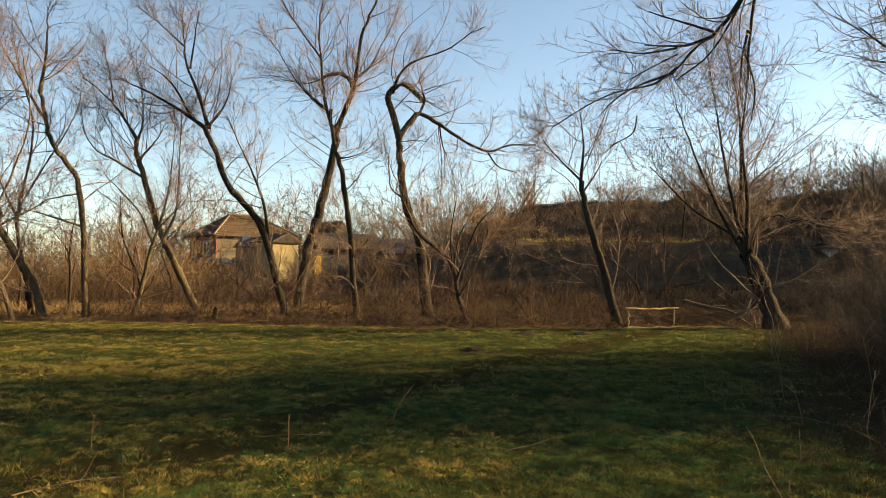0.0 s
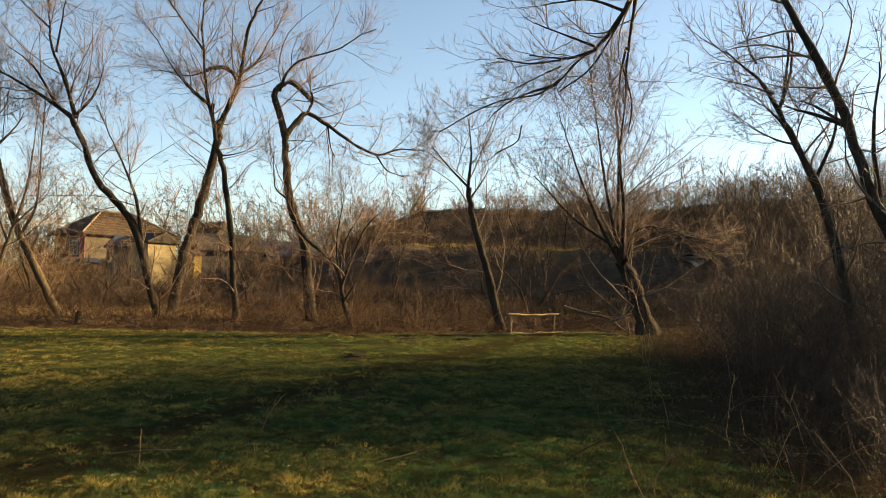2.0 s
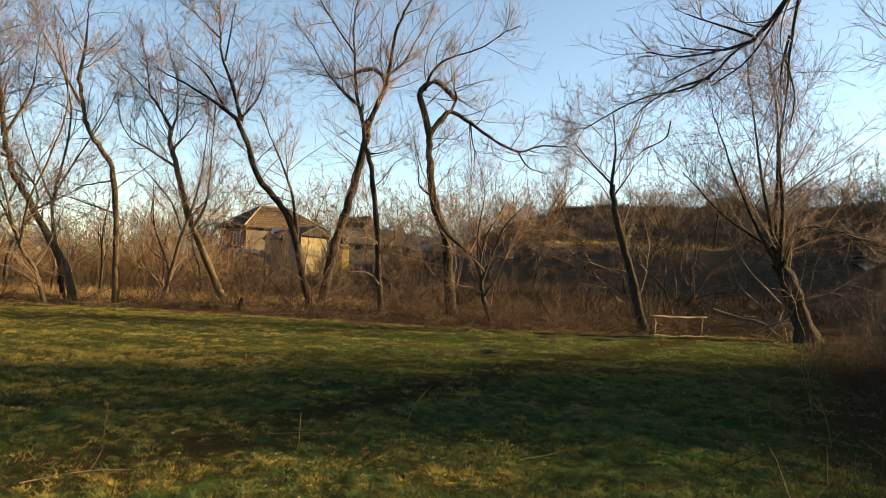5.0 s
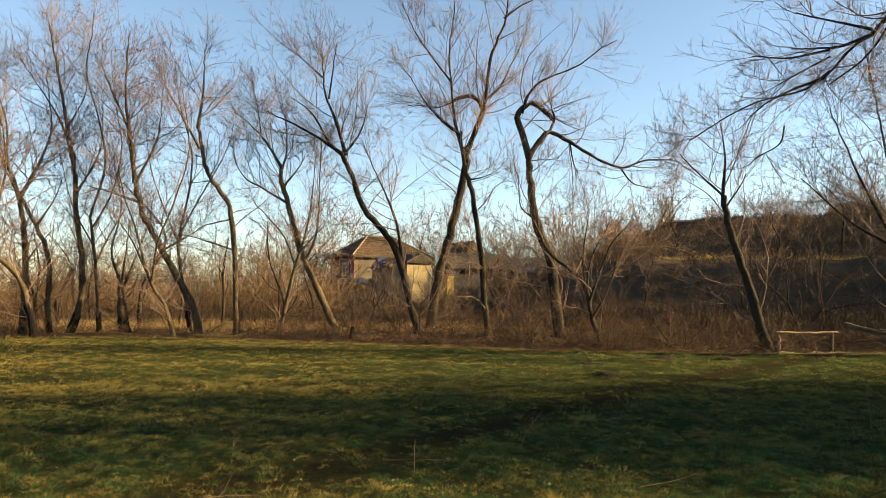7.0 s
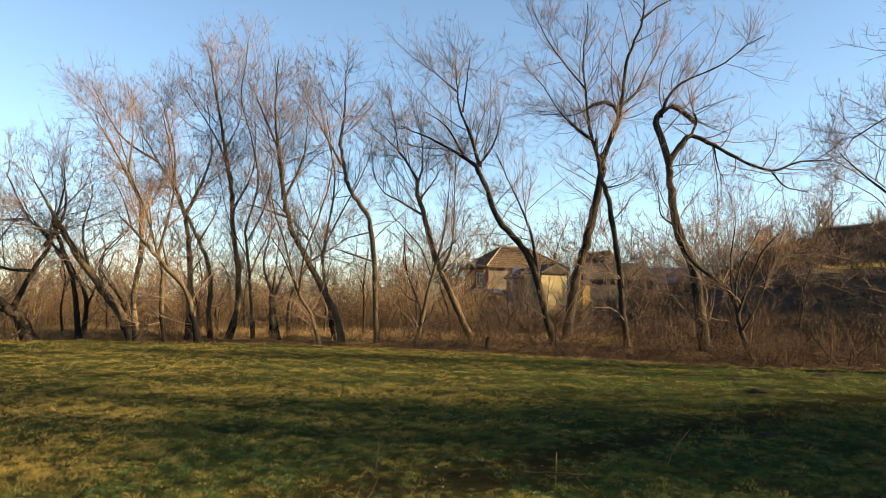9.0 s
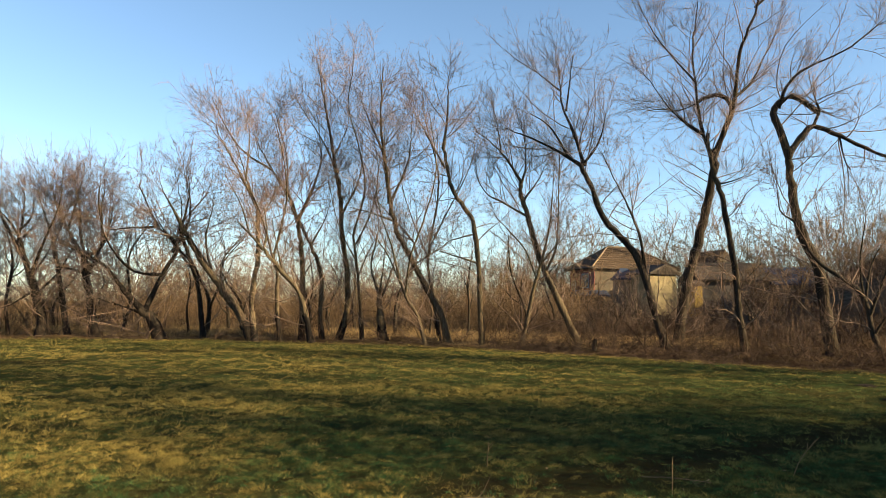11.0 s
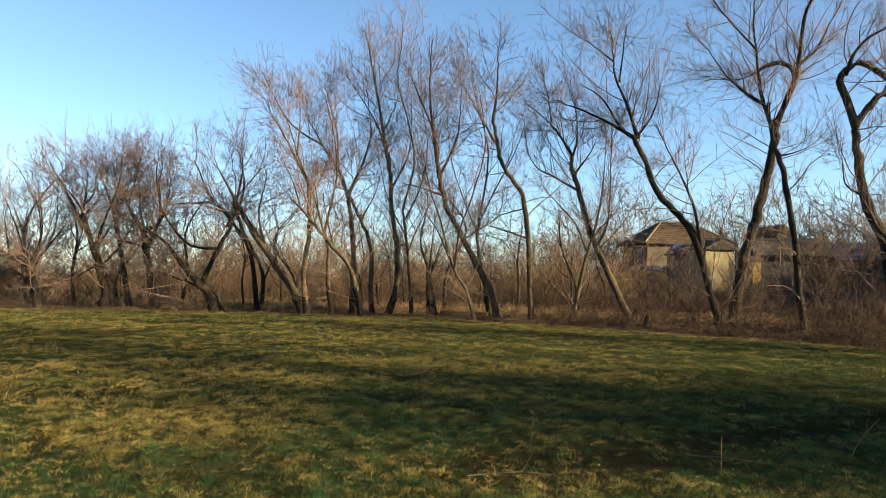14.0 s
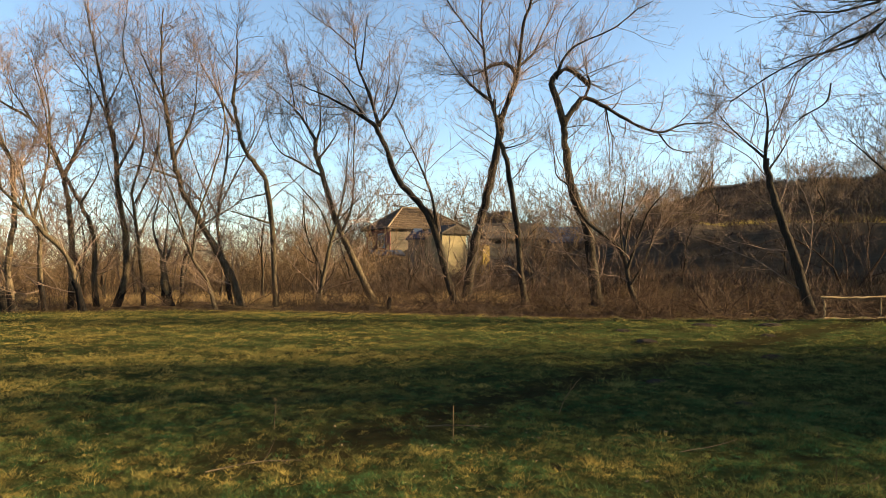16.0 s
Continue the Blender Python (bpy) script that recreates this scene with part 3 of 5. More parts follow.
willow((-37.56, 16.64), 66.0, 1.10, "low willow with limbs reaching outward", [
    (0.24, [(0.0, -0.1), (-0.3, 1.1), (-0.4, 1.8)]),
    (0.11, [(-0.3, 1.7), (-1.7, 2.6), (-2.6, 3.3), (-3.0, 4.0)]),
    (0.11, [(-0.4, 1.7), (0.0, 3.5), (-0.1, 5.3), (-0.5, 6.5)]),
    (0.09, [(-0.3, 1.7), (0.6, 3.8), (0.7, 5.9), (0.8, 7.5)]),
    (0.08, [(-1.3, 2.4), (-1.6, 4.3), (-1.3, 5.8)]),
])
willow((-32.18, 18.42), 60.1, 1.10, "willow among the dense far row", [
    (0.18, [(0.0, -0.1), (-0.3, 1.7), (-0.6, 3.4), (-0.8, 4.5)]),
    (0.09, [(-0.8, 4.4), (-1.3, 5.9), (-1.8, 7.3)]),
    (0.09, [(-0.8, 4.2), (-0.2, 6.0), (-0.1, 7.7)]),
])
willow((-49.79, 15.34), 72.8, 1.00, "pale bare tree at the meadow's far end", [
    (0.16, [(0.0, -0.4), (0.0, 1.7), (0.1, 3.8), (-0.1, 6.0)]),
    (0.08, [(-0.1, 5.8), (-0.6, 7.0), (-0.8, 7.9)]),
    (0.08, [(0.1, 4.0), (0.9, 5.7), (1.0, 7.1)]),
    (0.07, [(0.0, 1.7), (-0.8, 3.8), (-1.2, 5.9)]),
])
willow((5.26, 24.58), -12.0, 0.80, "slender willow beside a makeshift rail", [
    (0.21, [(0.0, -0.3), (-0.3, 0.9), (-0.5, 1.8), (-0.8, 2.8), (-1.1, 3.9), (-1.3, 5.0)]),
    (0.08, [(-1.3, 5.0), (-1.2, 6.2), (-1.3, 7.4), (-1.4, 8.7)]),
    (0.06, [(-1.3, 5.0), (-2.0, 5.7), (-2.6, 6.4), (-2.9, 6.8)]),
    (0.05, [(-1.2, 4.6), (-0.7, 5.4), (-0.3, 6.4)]),
])
willow((9.27, 21.20), -23.6, 0.90, "dark leaning willow with many upright stems", [
    (0.42, [(0.0, -0.1), (-0.3, 0.8), (-0.6, 1.6), (-0.9, 2.3)]),
    (0.1, [(-0.9, 2.2), (-1.0, 3.4), (-1.0, 5.3), (-1.1, 7.1), (-1.4, 9.0), (-1.6, 10.3)]),
    (0.09, [(-0.9, 2.2), (-1.6, 3.6), (-2.2, 5.1), (-2.7, 6.6), (-3.2, 8.0)]),
    (0.09, [(-0.9, 2.3), (-1.3, 4.2), (-1.6, 6.0), (-1.9, 8.1), (-2.2, 9.8)]),
    (0.09, [(-0.9, 2.2), (-0.8, 3.8), (-0.9, 5.6), (-0.7, 7.4), (-0.8, 9.3)]),
    (0.1, [(-0.8, 2.0), (-0.4, 3.3), (0.7, 3.2), (1.7, 2.8), (2.5, 2.6)]),
    (0.06, [(-1.0, 2.7), (-2.3, 3.6), (-3.4, 4.8), (-4.2, 5.7)]),
])
willow((8.43, 9.41), -42.0, 0.90, "large willow with a limb drooping over the meadow", [
    (0.15, [(0.00, 0.53), (-0.19, 1.51), (-0.54, 2.52), (-0.86, 3.45), (-1.12, 4.41)]),
    (0.1, [(-1.11, 4.37), (-1.51, 5.34), (-1.92, 6.26), (-2.44, 7.40), (-3.29, 8.34), (-3.99, 8.13), (-4.46, 7.18)]),
    (0.085, [(-4.43, 7.28), (-4.67, 6.69), (-5.17, 6.13), (-5.52, 5.94), (-6.05, 5.50), (-6.48, 4.98), (-6.79, 4.38)]),
    (0.06, [(-4.43, 7.17), (-4.53, 6.55), (-4.65, 5.72), (-4.67, 4.87), (-4.73, 4.24)]),
    (0.045, [(-5.34, 6.03), (-5.87, 5.99), (-6.63, 6.16), (-7.70, 6.25)]),
    (0.04, [(-4.67, 6.69), (-5.41, 7.07), (-6.38, 7.16), (-7.31, 7.42)]),
    (0.04, [(-6.05, 5.50), (-6.87, 5.38), (-7.54, 5.12), (-8.53, 4.55)]),
    (0.06, [(-1.05, 4.14), (-1.52, 4.37), (-1.97, 4.57), (-2.45, 4.82)]),
    (0.06, [(-0.61, 2.70), (-0.71, 3.83), (-0.63, 4.96), (-0.54, 6.01)]),
    (0.028, [(-5.97, 5.97), (-6.72, 6.02), (-7.38, 6.24), (-8.02, 6.4)]),
    (0.026, [(-5.97, 5.6), (-6.44, 5.35), (-7.21, 5.33), (-7.89, 5.17), (-8.61, 4.88), (-9.21, 4.68), (-10.17, 4.67)]),
    (0.03, [(-4.73, 6.58), (-5.04, 6.1), (-5.37, 5.71), (-5.83, 5.45), (-6.43, 5.12), (-6.73, 4.58)]),
    (0.035, [(-5.27, 6.13), (-5.86, 6.45), (-6.49, 6.79), (-6.89, 7.1)]),
    (0.018, [(-6.8, 4.76), (-6.92, 4.43), (-7.44, 4.23), (-7.7, 3.84)]),
    (0.02, [(-5.96, 5.85), (-6.45, 5.73), (-6.96, 5.59), (-7.49, 5.4)]),
    (0.035, [(-4.66, 6.03), (-4.8, 5.42), (-4.83, 4.68)]),
    (0.02, [(-4.72, 5.62), (-4.57, 4.97), (-4.64, 4.39), (-4.67, 3.82)]),
])
willow((8.71, 11.14), -38.1, 0.80, "bare willow rising out of the thicket", [
    (0.1, [(0.00, 0.52), (-0.41, 2.26), (-0.75, 3.47), (-1.09, 4.32), (-1.39, 4.97)]),
    (0.06, [(-1.38, 4.94), (-1.63, 5.42), (-1.97, 5.81), (-2.42, 6.28), (-2.84, 6.54)]),
    (0.05, [(-1.34, 4.86), (-1.15, 5.46), (-1.10, 6.19), (-1.29, 6.85)]),
    (0.05, [(-0.93, 3.89), (-1.39, 4.76), (-2.07, 5.46)]),
    (0.05, [(-0.75, 3.47), (-0.40, 4.45), (-0.48, 5.47), (-0.30, 6.25)]),
    (0.045, [(-1.28, 4.96), (-1.16, 6.03), (-1.26, 6.67)]),
    (0.035, [(-1.42, 5.18), (-1.85, 5.39), (-2.1, 5.5)]),
    (0.045, [(-0.29, 4.51), (-0.82, 4.91), (-1.26, 5.09)]),
    (0.035, [(-1.72, 5.79), (-1.87, 6.24), (-1.69, 6.74)]),
    (0.03, [(-0.98, 4.16), (-1.35, 4.29), (-1.64, 4.47), (-1.89, 4.75)]),
])

willow((-20.05, 21.68), 42.7, 0.60, "dark leaning willow with a long limb across the row", [
    (0.15, [(0.0, 0.3), (-0.3, 1.3), (-0.6, 2.1), (-1.4, 3.0), (-2.0, 3.7)]),
    (0.09, [(-2.0, 3.7), (-2.6, 4.4), (-3.2, 4.9), (-4.0, 5.1)]),
    (0.07, [(-2.0, 3.7), (-1.9, 4.5), (-2.1, 5.6), (-2.4, 6.7)]),
    (0.06, [(-1.2, 2.8), (-1.5, 3.9), (-1.7, 5.0), (-1.6, 6.1)]),
    (0.05, [(-2.6, 4.4), (-3.0, 5.6), (-3.4, 6.4), (-3.6, 7.3)]),
])
willow((-22.00, 21.88), 45.1, 0.60, "pale upright willow behind a leaning one", [
    (0.12, [(-0.0, 0.2), (-0.2, 1.4), (-0.2, 2.8), (-0.4, 3.5)]),
    (0.08, [(-0.4, 3.5), (-0.1, 4.9), (0.1, 6.3), (-0.1, 8.0), (-0.5, 9.6), (-0.9, 11.3)]),
    (0.07, [(-0.3, 3.1), (-0.9, 5.1), (-1.5, 6.5), (-2.0, 8.1), (-2.4, 9.4)]),
    (0.05, [(-0.2, 2.3), (0.1, 3.3), (0.4, 4.5)]),
])
willow((-16.03, 24.19), 33.5, 0.60, "thin dark willow leaning over dry grass", [
    (0.1, [(0.0, 0.2), (-0.4, 1.1), (-0.9, 1.9), (-1.2, 2.8)]),
    (0.06, [(-1.2, 2.8), (-1.5, 4.0), (-1.9, 5.1), (-2.2, 6.5), (-2.4, 8.1)]),
    (0.06, [(-0.9, 1.9), (-0.7, 3.5), (-0.2, 4.9), (0.3, 6.8), (0.1, 8.5), (-0.2, 10.1)]),
    (0.05, [(-1.1, 2.4), (-1.6, 3.5), (-2.1, 4.3), (-2.5, 5.3)]),
])
willow((-13.34, 27.45), 25.8, 0.60, "pale willow trunk leaning among saplings", [
    (0.13, [(0.0, 0.1), (0.3, 1.0), (0.6, 2.4), (0.9, 3.4)]),
    (0.07, [(0.9, 3.4), (1.2, 4.7), (1.4, 6.2), (1.5, 7.7), (1.9, 9.3)]),
    (0.06, [(0.7, 2.7), (0.2, 4.0), (-0.6, 5.0), (-1.2, 5.7), (-2.0, 7.4)]),
    (0.05, [(0.9, 3.4), (1.6, 4.2), (2.2, 4.7)]),
])
willow((-17.70, 27.88), 32.3, 0.60, "slender pale willow behind the row", [
    (0.11, [(0.0, 0.1), (-0.3, 1.5), (-0.6, 3.3), (-0.5, 4.6)]),
    (0.07, [(-0.5, 4.6), (-0.2, 6.5), (-0.2, 8.1), (-0.7, 10.0), (-1.0, 11.9), (-1.1, 13.5)]),
    (0.06, [(-0.6, 4.1), (0.3, 6.0), (1.1, 7.6), (1.6, 9.3), (1.3, 11.2)]),
    (0.05, [(-0.6, 3.7), (-1.3, 5.4), (-1.9, 7.2), (-2.2, 9.4), (-2.1, 11.5)]),
])
willow((-20.66, 25.76), 38.7, 0.60, "slim forked willow behind the tall straight one", [
    (0.12, [(-0.0, 0.1), (-0.1, 1.4), (-0.3, 3.2), (-0.5, 4.8)]),
    (0.07, [(-0.5, 4.8), (-0.0, 6.9), (-0.3, 8.7), (-0.8, 10.5), (-0.6, 12.4), (-0.9, 14.0)]),
    (0.06, [(-0.4, 4.3), (0.3, 5.8), (0.6, 7.7), (0.3, 9.5), (0.5, 11.4)]),
    (0.05, [(-0.3, 3.5), (-1.1, 5.0), (-1.6, 6.8), (-2.1, 8.8)]),
])
willow((-32.74, 17.40), 61.8, 1.10, "spreading willow with crooked low limbs", [
    (0.24, [(-0.0, -0.0), (0.1, 0.8), (-0.3, 2.0), (-0.5, 2.8)]),
    (0.12, [(-0.5, 2.8), (-0.9, 4.2), (-1.3, 5.0), (-2.0, 5.8), (-2.8, 6.4)]),
    (0.11, [(-0.5, 2.5), (0.0, 4.2), (0.4, 5.4), (0.6, 6.8), (0.3, 8.1)]),
    (0.09, [(-1.1, 4.6), (-0.6, 5.3), (-0.5, 6.2), (-0.8, 7.6)]),
    (0.08, [(-0.3, 2.0), (-1.1, 1.4), (-1.7, 1.2), (-2.4, 1.4)]),
    (0.08, [(-0.3, 1.7), (0.6, 2.8), (1.2, 4.0), (1.6, 5.1), (2.0, 6.6)]),
])
willow((-30.78, 18.80), 58.4, 1.10, "twin-stemmed willow with a rounded fine crown", [
    (0.2, [(0.0, 0.0), (-0.1, 1.1), (-0.3, 2.5), (-0.1, 3.4)]),
    (0.12, [(-0.1, 3.4), (0.4, 4.8), (0.9, 5.7), (1.6, 6.7)]),
    (0.11, [(-0.2, 2.8), (-0.7, 4.5), (-0.8, 5.9), (-1.1, 7.3), (-1.2, 8.1)]),
    (0.09, [(0.2, 4.5), (0.1, 5.9), (0.2, 7.1), (-0.3, 8.0)]),
    (0.08, [(-0.1, 3.4), (-1.2, 4.2), (-1.9, 4.6), (-2.6, 5.0)]),
])
willow((-34.82, 15.43), 65.9, 1.00, "low willow with one limb reaching far out", [
    (0.2, [(0.0, -0.0), (-0.2, 1.1), (-0.4, 1.9), (-0.7, 2.2)]),
    (0.1, [(-0.7, 2.2), (-1.4, 2.4), (-2.2, 2.8), (-2.8, 3.4), (-3.1, 4.1)]),
    (0.09, [(-0.4, 1.9), (-0.0, 3.3), (-0.2, 4.8), (-0.7, 5.6)]),
    (0.08, [(-0.3, 1.8), (0.5, 3.1), (1.0, 3.9), (1.3, 4.8)]),
    (0.07, [(-0.5, 2.1), (-1.0, 3.6), (-1.4, 4.7), (-1.8, 5.4)]),
])


# ---- shrubs, thicket and undergrowth ----
def shrub(name, label, category, group, seed, stems, height, spread, radius, mat, twigs=5, sub=4, arch=0.25, crook=0.1):
    rng = np.random.default_rng(seed)
    ob = thing(name, (0, -500, 0), label, category, group)
    a = rng.uniform(0, 2 * np.pi, stems)
    d = spread * 0.35 * np.sqrt(rng.random(stems))
    start = np.stack([d * np.cos(a), d * np.sin(a), np.full(stems, -0.1)], -1)
    k = 6
    P = np.empty((stems, k, 3))
    P[:, 0] = start
    lean = rng.uniform(0.05, 0.75, stems)[:, None] * spread / height
    dirn = np.stack([np.cos(a), np.sin(a), np.zeros(stems)], -1) * lean + np.array([0, 0, 1.0]) + rng.normal(size=(stems, 3)) * 0.12
    h = height * rng.uniform(0.55, 1.05, stems)[:, None]
    bend = rng.normal(size=(stems, 3)) * 0.3
    for j in range(1, k):
        dirn = dirn + bend / k + rng.normal(size=(stems, 3)) * crook + np.stack([np.cos(a), np.sin(a), -np.ones(stems)], -1) * arch * rng.random((stems, 1)) / k * 2
        dirn /= np.linalg.norm(dirn, axis=1, keepdims=True)
        P[:, j] = P[:, j - 1] + dirn * h / (k - 1)
    r = radius * rng.uniform(0.6, 1.3, stems)
    R = r[:, None] * np.linspace(1, 0.3, k)[None]
    v, f = tubes(P, R, 4)
    tagged(under("stem_clump", mesh_from("stem_clump", v, f, mat), ob), kind="stuff")
    P1, R1 = grow(rng, P, R, np.full(stems, twigs), (0.22 * height, 0.48 * height), (20, 65), 4, up=0.3, wild=0.7, kink=0.3, rmul=0.6, rtip=radius * 0.3, lo=0.2)
    P2, R2 = grow(rng, P1, R1, np.full(len(P1), sub), (0.06 * height, 0.18 * height), (30, 80), 2, up=0.3, wild=0.6, rmul=0.7, rtip=radius * 0.2, lo=0.1)
    v, f = joined([split(*tubes(P1, R1, 3)), spikes(P2, R2)])
    tagged(under("crown", mesh_from("crown", v, f, mat), ob), kind="stuff")
    return ob


def place(sources, spots):
    """Sets copies of the sources at (x, y, turn, scale); the sources themselves take the first spots."""
    for n, (x, y, turn, s) in enumerate(spots):
        m = pose(x, y, float(land(x, y)) - 0.03, 0, 0, turn) @ Matrix.Scale(s, 4)
        if n < len(sources):
            sources[n].matrix_basis = m
        else:
            copy_thing(sources[n % len(sources)], m)


rng = np.random.default_rng(5)
# the dense thicket beside the meadow
kinds = [shrub("thicket_shrub", "tall bare shrub tangled into a dense brown thicket", "shrub", "thicket shrubs", 20 + i, 22, 5.4, 4.4, 0.010, BRUSH, 5, 4, 0.35, 0.17) for i in range(4)]
spots = []
for y in np.arange(3.5, 28, 1.3):
    xe = float(np.interp(y, THICKET_Y, THICKET_X))
    for dx, size in ((0.2, 0.17), (0.9, 0.32), (2.2, 0.5), (4.0, 0.8), (6.2, 1.0), (9.0, 1.05), (12.5, 1.1)):
        if (xe + dx > 0.95 * y + 1.2 and not (5 < y < 13 and dx < 7)) or (13 < y < 24 and dx > 5):
            continue
        spots.append((xe + dx + rng.uniform(-0.5, 0.5), y + rng.uniform(-0.6, 0.6), rng.uniform(0, 360), size * rng.uniform(0.8, 1.15)))
for x, y, k in ((7.2, 8.6, 0.5), (7.9, 9.1, 0.6), (6.6, 8.0, 0.4), (8.1, 10.0, 0.7), (7.2, 9.6, 0.55), (6.9, 10.6, 0.55), (7.6, 11.8, 0.6), (8.8, 12.2, 0.8)):
    spots.append((x, y, rng.uniform(0, 360), k))
# low shrubs outside the view, added to shade the meadow's near right corner
for x, y, k in ((6.0, 6.4, 0.3), (6.6, 7.2, 0.36), (7.6, 7.4, 0.36), (8.6, 7.8, 0.42), (9.7, 8.1, 0.42), (8.2, 6.8, 0.34), (7.0, 6.6, 0.3), (7.4, 8.3, 0.4), (8.0, 8.8, 0.44), (9.2, 6.4, 0.36), (7.8, 6.1, 0.3)):
    spots.append((x, y, rng.uniform(0, 360), k))
for y in np.arange(11.5, 21, 0.7):
    spots.append((float(np.interp(y, THICKET_Y, THICKET_X)) + rng.uniform(0.9, 2.6), y, rng.uniform(0, 360), rng.uniform(0.22, 0.4)))
for x, y, k in ((18, 22, 1.2), (22, 24, 1.3)):
    spots.append((x, y, rng.uniform(0, 360), k * rng.uniform(0.9, 1.1)))
for x, y in ((16.5, 33), (18.5, 34), (20.5, 34), (17.5, 36), (19.8, 37), (14, 32), (15.5, 30), (22, 36)):
    spots.append((x, y, rng.uniform(0, 360), rng.uniform(0.75, 0.95)))
for n in range(34):
    y = rng.uniform(9, 21)
    spots.append((float(np.interp(y, THICKET_Y, THICKET_X)) + rng.uniform(0.8, 4.0), y, rng.uniform(0, 360), rng.uniform(0.25, 0.55)))
for n in range(24):
    y = rng.uniform(13.5, 21.5)
    spots.append((float(np.interp(y, THICKET_Y, THICKET_X)) + rng.uniform(0.9, 3.6), y, rng.uniform(0, 360), rng.uniform(0.42, 0.62)))
for x, y, k in ((6.7, 8.3, 0.42), (7.3, 8.0, 0.5), (7.0, 8.9, 0.5), (7.7, 8.6, 0.55), (6.2, 7.9, 0.32), (6.5, 9.4, 0.45),
                (7.9, 8.9, 0.6), (8.2, 9.0, 0.68), (7.6, 8.5, 0.52), (8.9, 9.7, 0.72), (8.6, 8.8, 0.6), (9.3, 9.2, 0.66), (9.4, 10.3, 0.75), (8.0, 8.1, 0.48), (8.4, 10.6, 0.7), (10.0, 9.3, 0.72), (7.0, 7.6, 0.4), (7.6, 7.0, 0.38)):
    spots.append((x, y, rng.uniform(0, 360), k))
place(kinds, spots)
low = [shrub("thicket_shrub", "low dense bare shrub at the foot of the thicket", "shrub", "thicket shrubs", 26 + i, 70, 2.6, 2.4, 0.006, BRUSH, 5, 4, 0.3, 0.17) for i in range(2)]
spots = []
for x, y, k in ((7.9, 8.7, 0.9), (8.5, 9.0, 1.0), (7.4, 8.9, 0.85), (9.2, 9.6, 1.0), (8.2, 8.0, 0.75), (9.0, 8.2, 0.8), (6.6, 8.6, 0.6), (6.9, 7.5, 0.6), (7.6, 6.9, 0.6), (6.0, 7.2, 0.42), (6.6, 6.2, 0.42), (5.4, 6.4, 0.32), (5.0, 5.6, 0.28),
                (7.4, 11.4, 0.8), (8.0, 12.4, 0.9), (8.2, 13.6, 0.9), (8.8, 14.8, 1.0), (9.3, 16.2, 1.0), (6.9, 10.2, 0.7)):
    spots.append((x, y, rng.uniform(0, 360), k))
place(low, spots)
long = [shrub("thicket_shoot", "long crooked pale shoots leaning out of the thicket", "shrub", "pale shoots in the thicket", 30 + i, 4, 4.6, 3.0, 0.006, SAPLING, 4, 4, 0.3, 0.2) for i in range(3)]
spots = []
for n in range(38):
    y = rng.uniform(7, 21)
    spots.append((float(np.interp(y, THICKET_Y, THICKET_X)) + rng.uniform(0.8, 3.8), y, rng.uniform(0, 360), rng.uniform(0.5, 1.05)))
place(long, spots)


# brush along the tree row
rng = np.random.default_rng(6)
kinds = [shrub("brush_shrub", "low leafless shrub in reddish-brown undergrowth", "shrub", "brush under the trees", 40 + i, 11, 2.3, 2.3, 0.013, (REDWEED, BRUSH, SAPLING, BRUSH)[i], 4, 4, 0.45, 0.22) for i in range(4)]
spots = []
for x in np.arange(-40, 13, 1.4):
    for dy, size in ((1.2, 0.4), (3.4, 0.7), (6.5, 0.95), (10.0, 1.2), (14.0, 1.35)):
        gap = (0.7, 0.85, 0.95, 0.92, 0.65) if x < -14 else (0.5, 0.6, 0.85, 0.85, 0.75)
        if rng.random() < gap[int(dy > 3) + int(dy > 6) + int(dy > 9) + int(dy > 13)]:
            continue
        if 4.3 < x < 11 and dy < 8:
            continue
        yy = float(edge_y(x)) + dy + rng.uniform(-1, 1)
        spots.append((x + rng.uniform(-0.6, 0.6), yy, rng.uniform(0, 360), size * rng.uniform(0.6, 1.25)))
for n in range(46):
    x = rng.uniform(-22, 4)
    spots.append((x, float(edge_y(x)) + rng.uniform(1.5, 12), rng.uniform(0, 360), rng.uniform(0.35, 0.9)))
# shoots round the feet of the willows
for x, y in ((-7.3, 29.3), (-4.4, 27.9), (-1.6, 27.7), (-7.3, 27.8), (-11.4, 29.1), (-15.0, 26.8), (-16.3, 26.1), (-19.3, 25.3), (-21.5, 24.8), (-22.5, 23.4), (-23.7, 21.6), (-27.9, 20.1), (-30.7, 18.6), (-32.9, 17.6), (-37.5, 16.4), (5.3, 24.6)):
    for n in range(2):
        spots.append((x + rng.uniform(-0.7, 0.7), y + rng.uniform(-0.3, 0.8), rng.uniform(0, 360), rng.uniform(0.3, 0.65)))
for n in range(20):
    x = rng.uniform(-42, -23)
    spots.append((x, float(edge_y(x)) + rng.uniform(2.5, 8), rng.uniform(0, 360), rng.uniform(0.5, 1.0)))
for n in range(26):
    d2, a2 = rng.uniform(34, 50), radians(rng.uniform(10, 22))
    spots.append((-math.sin(a2) * d2, math.cos(a2) * d2, rng.uniform(0, 360), rng.uniform(0.5, 1.0)))
place(kinds, spots)
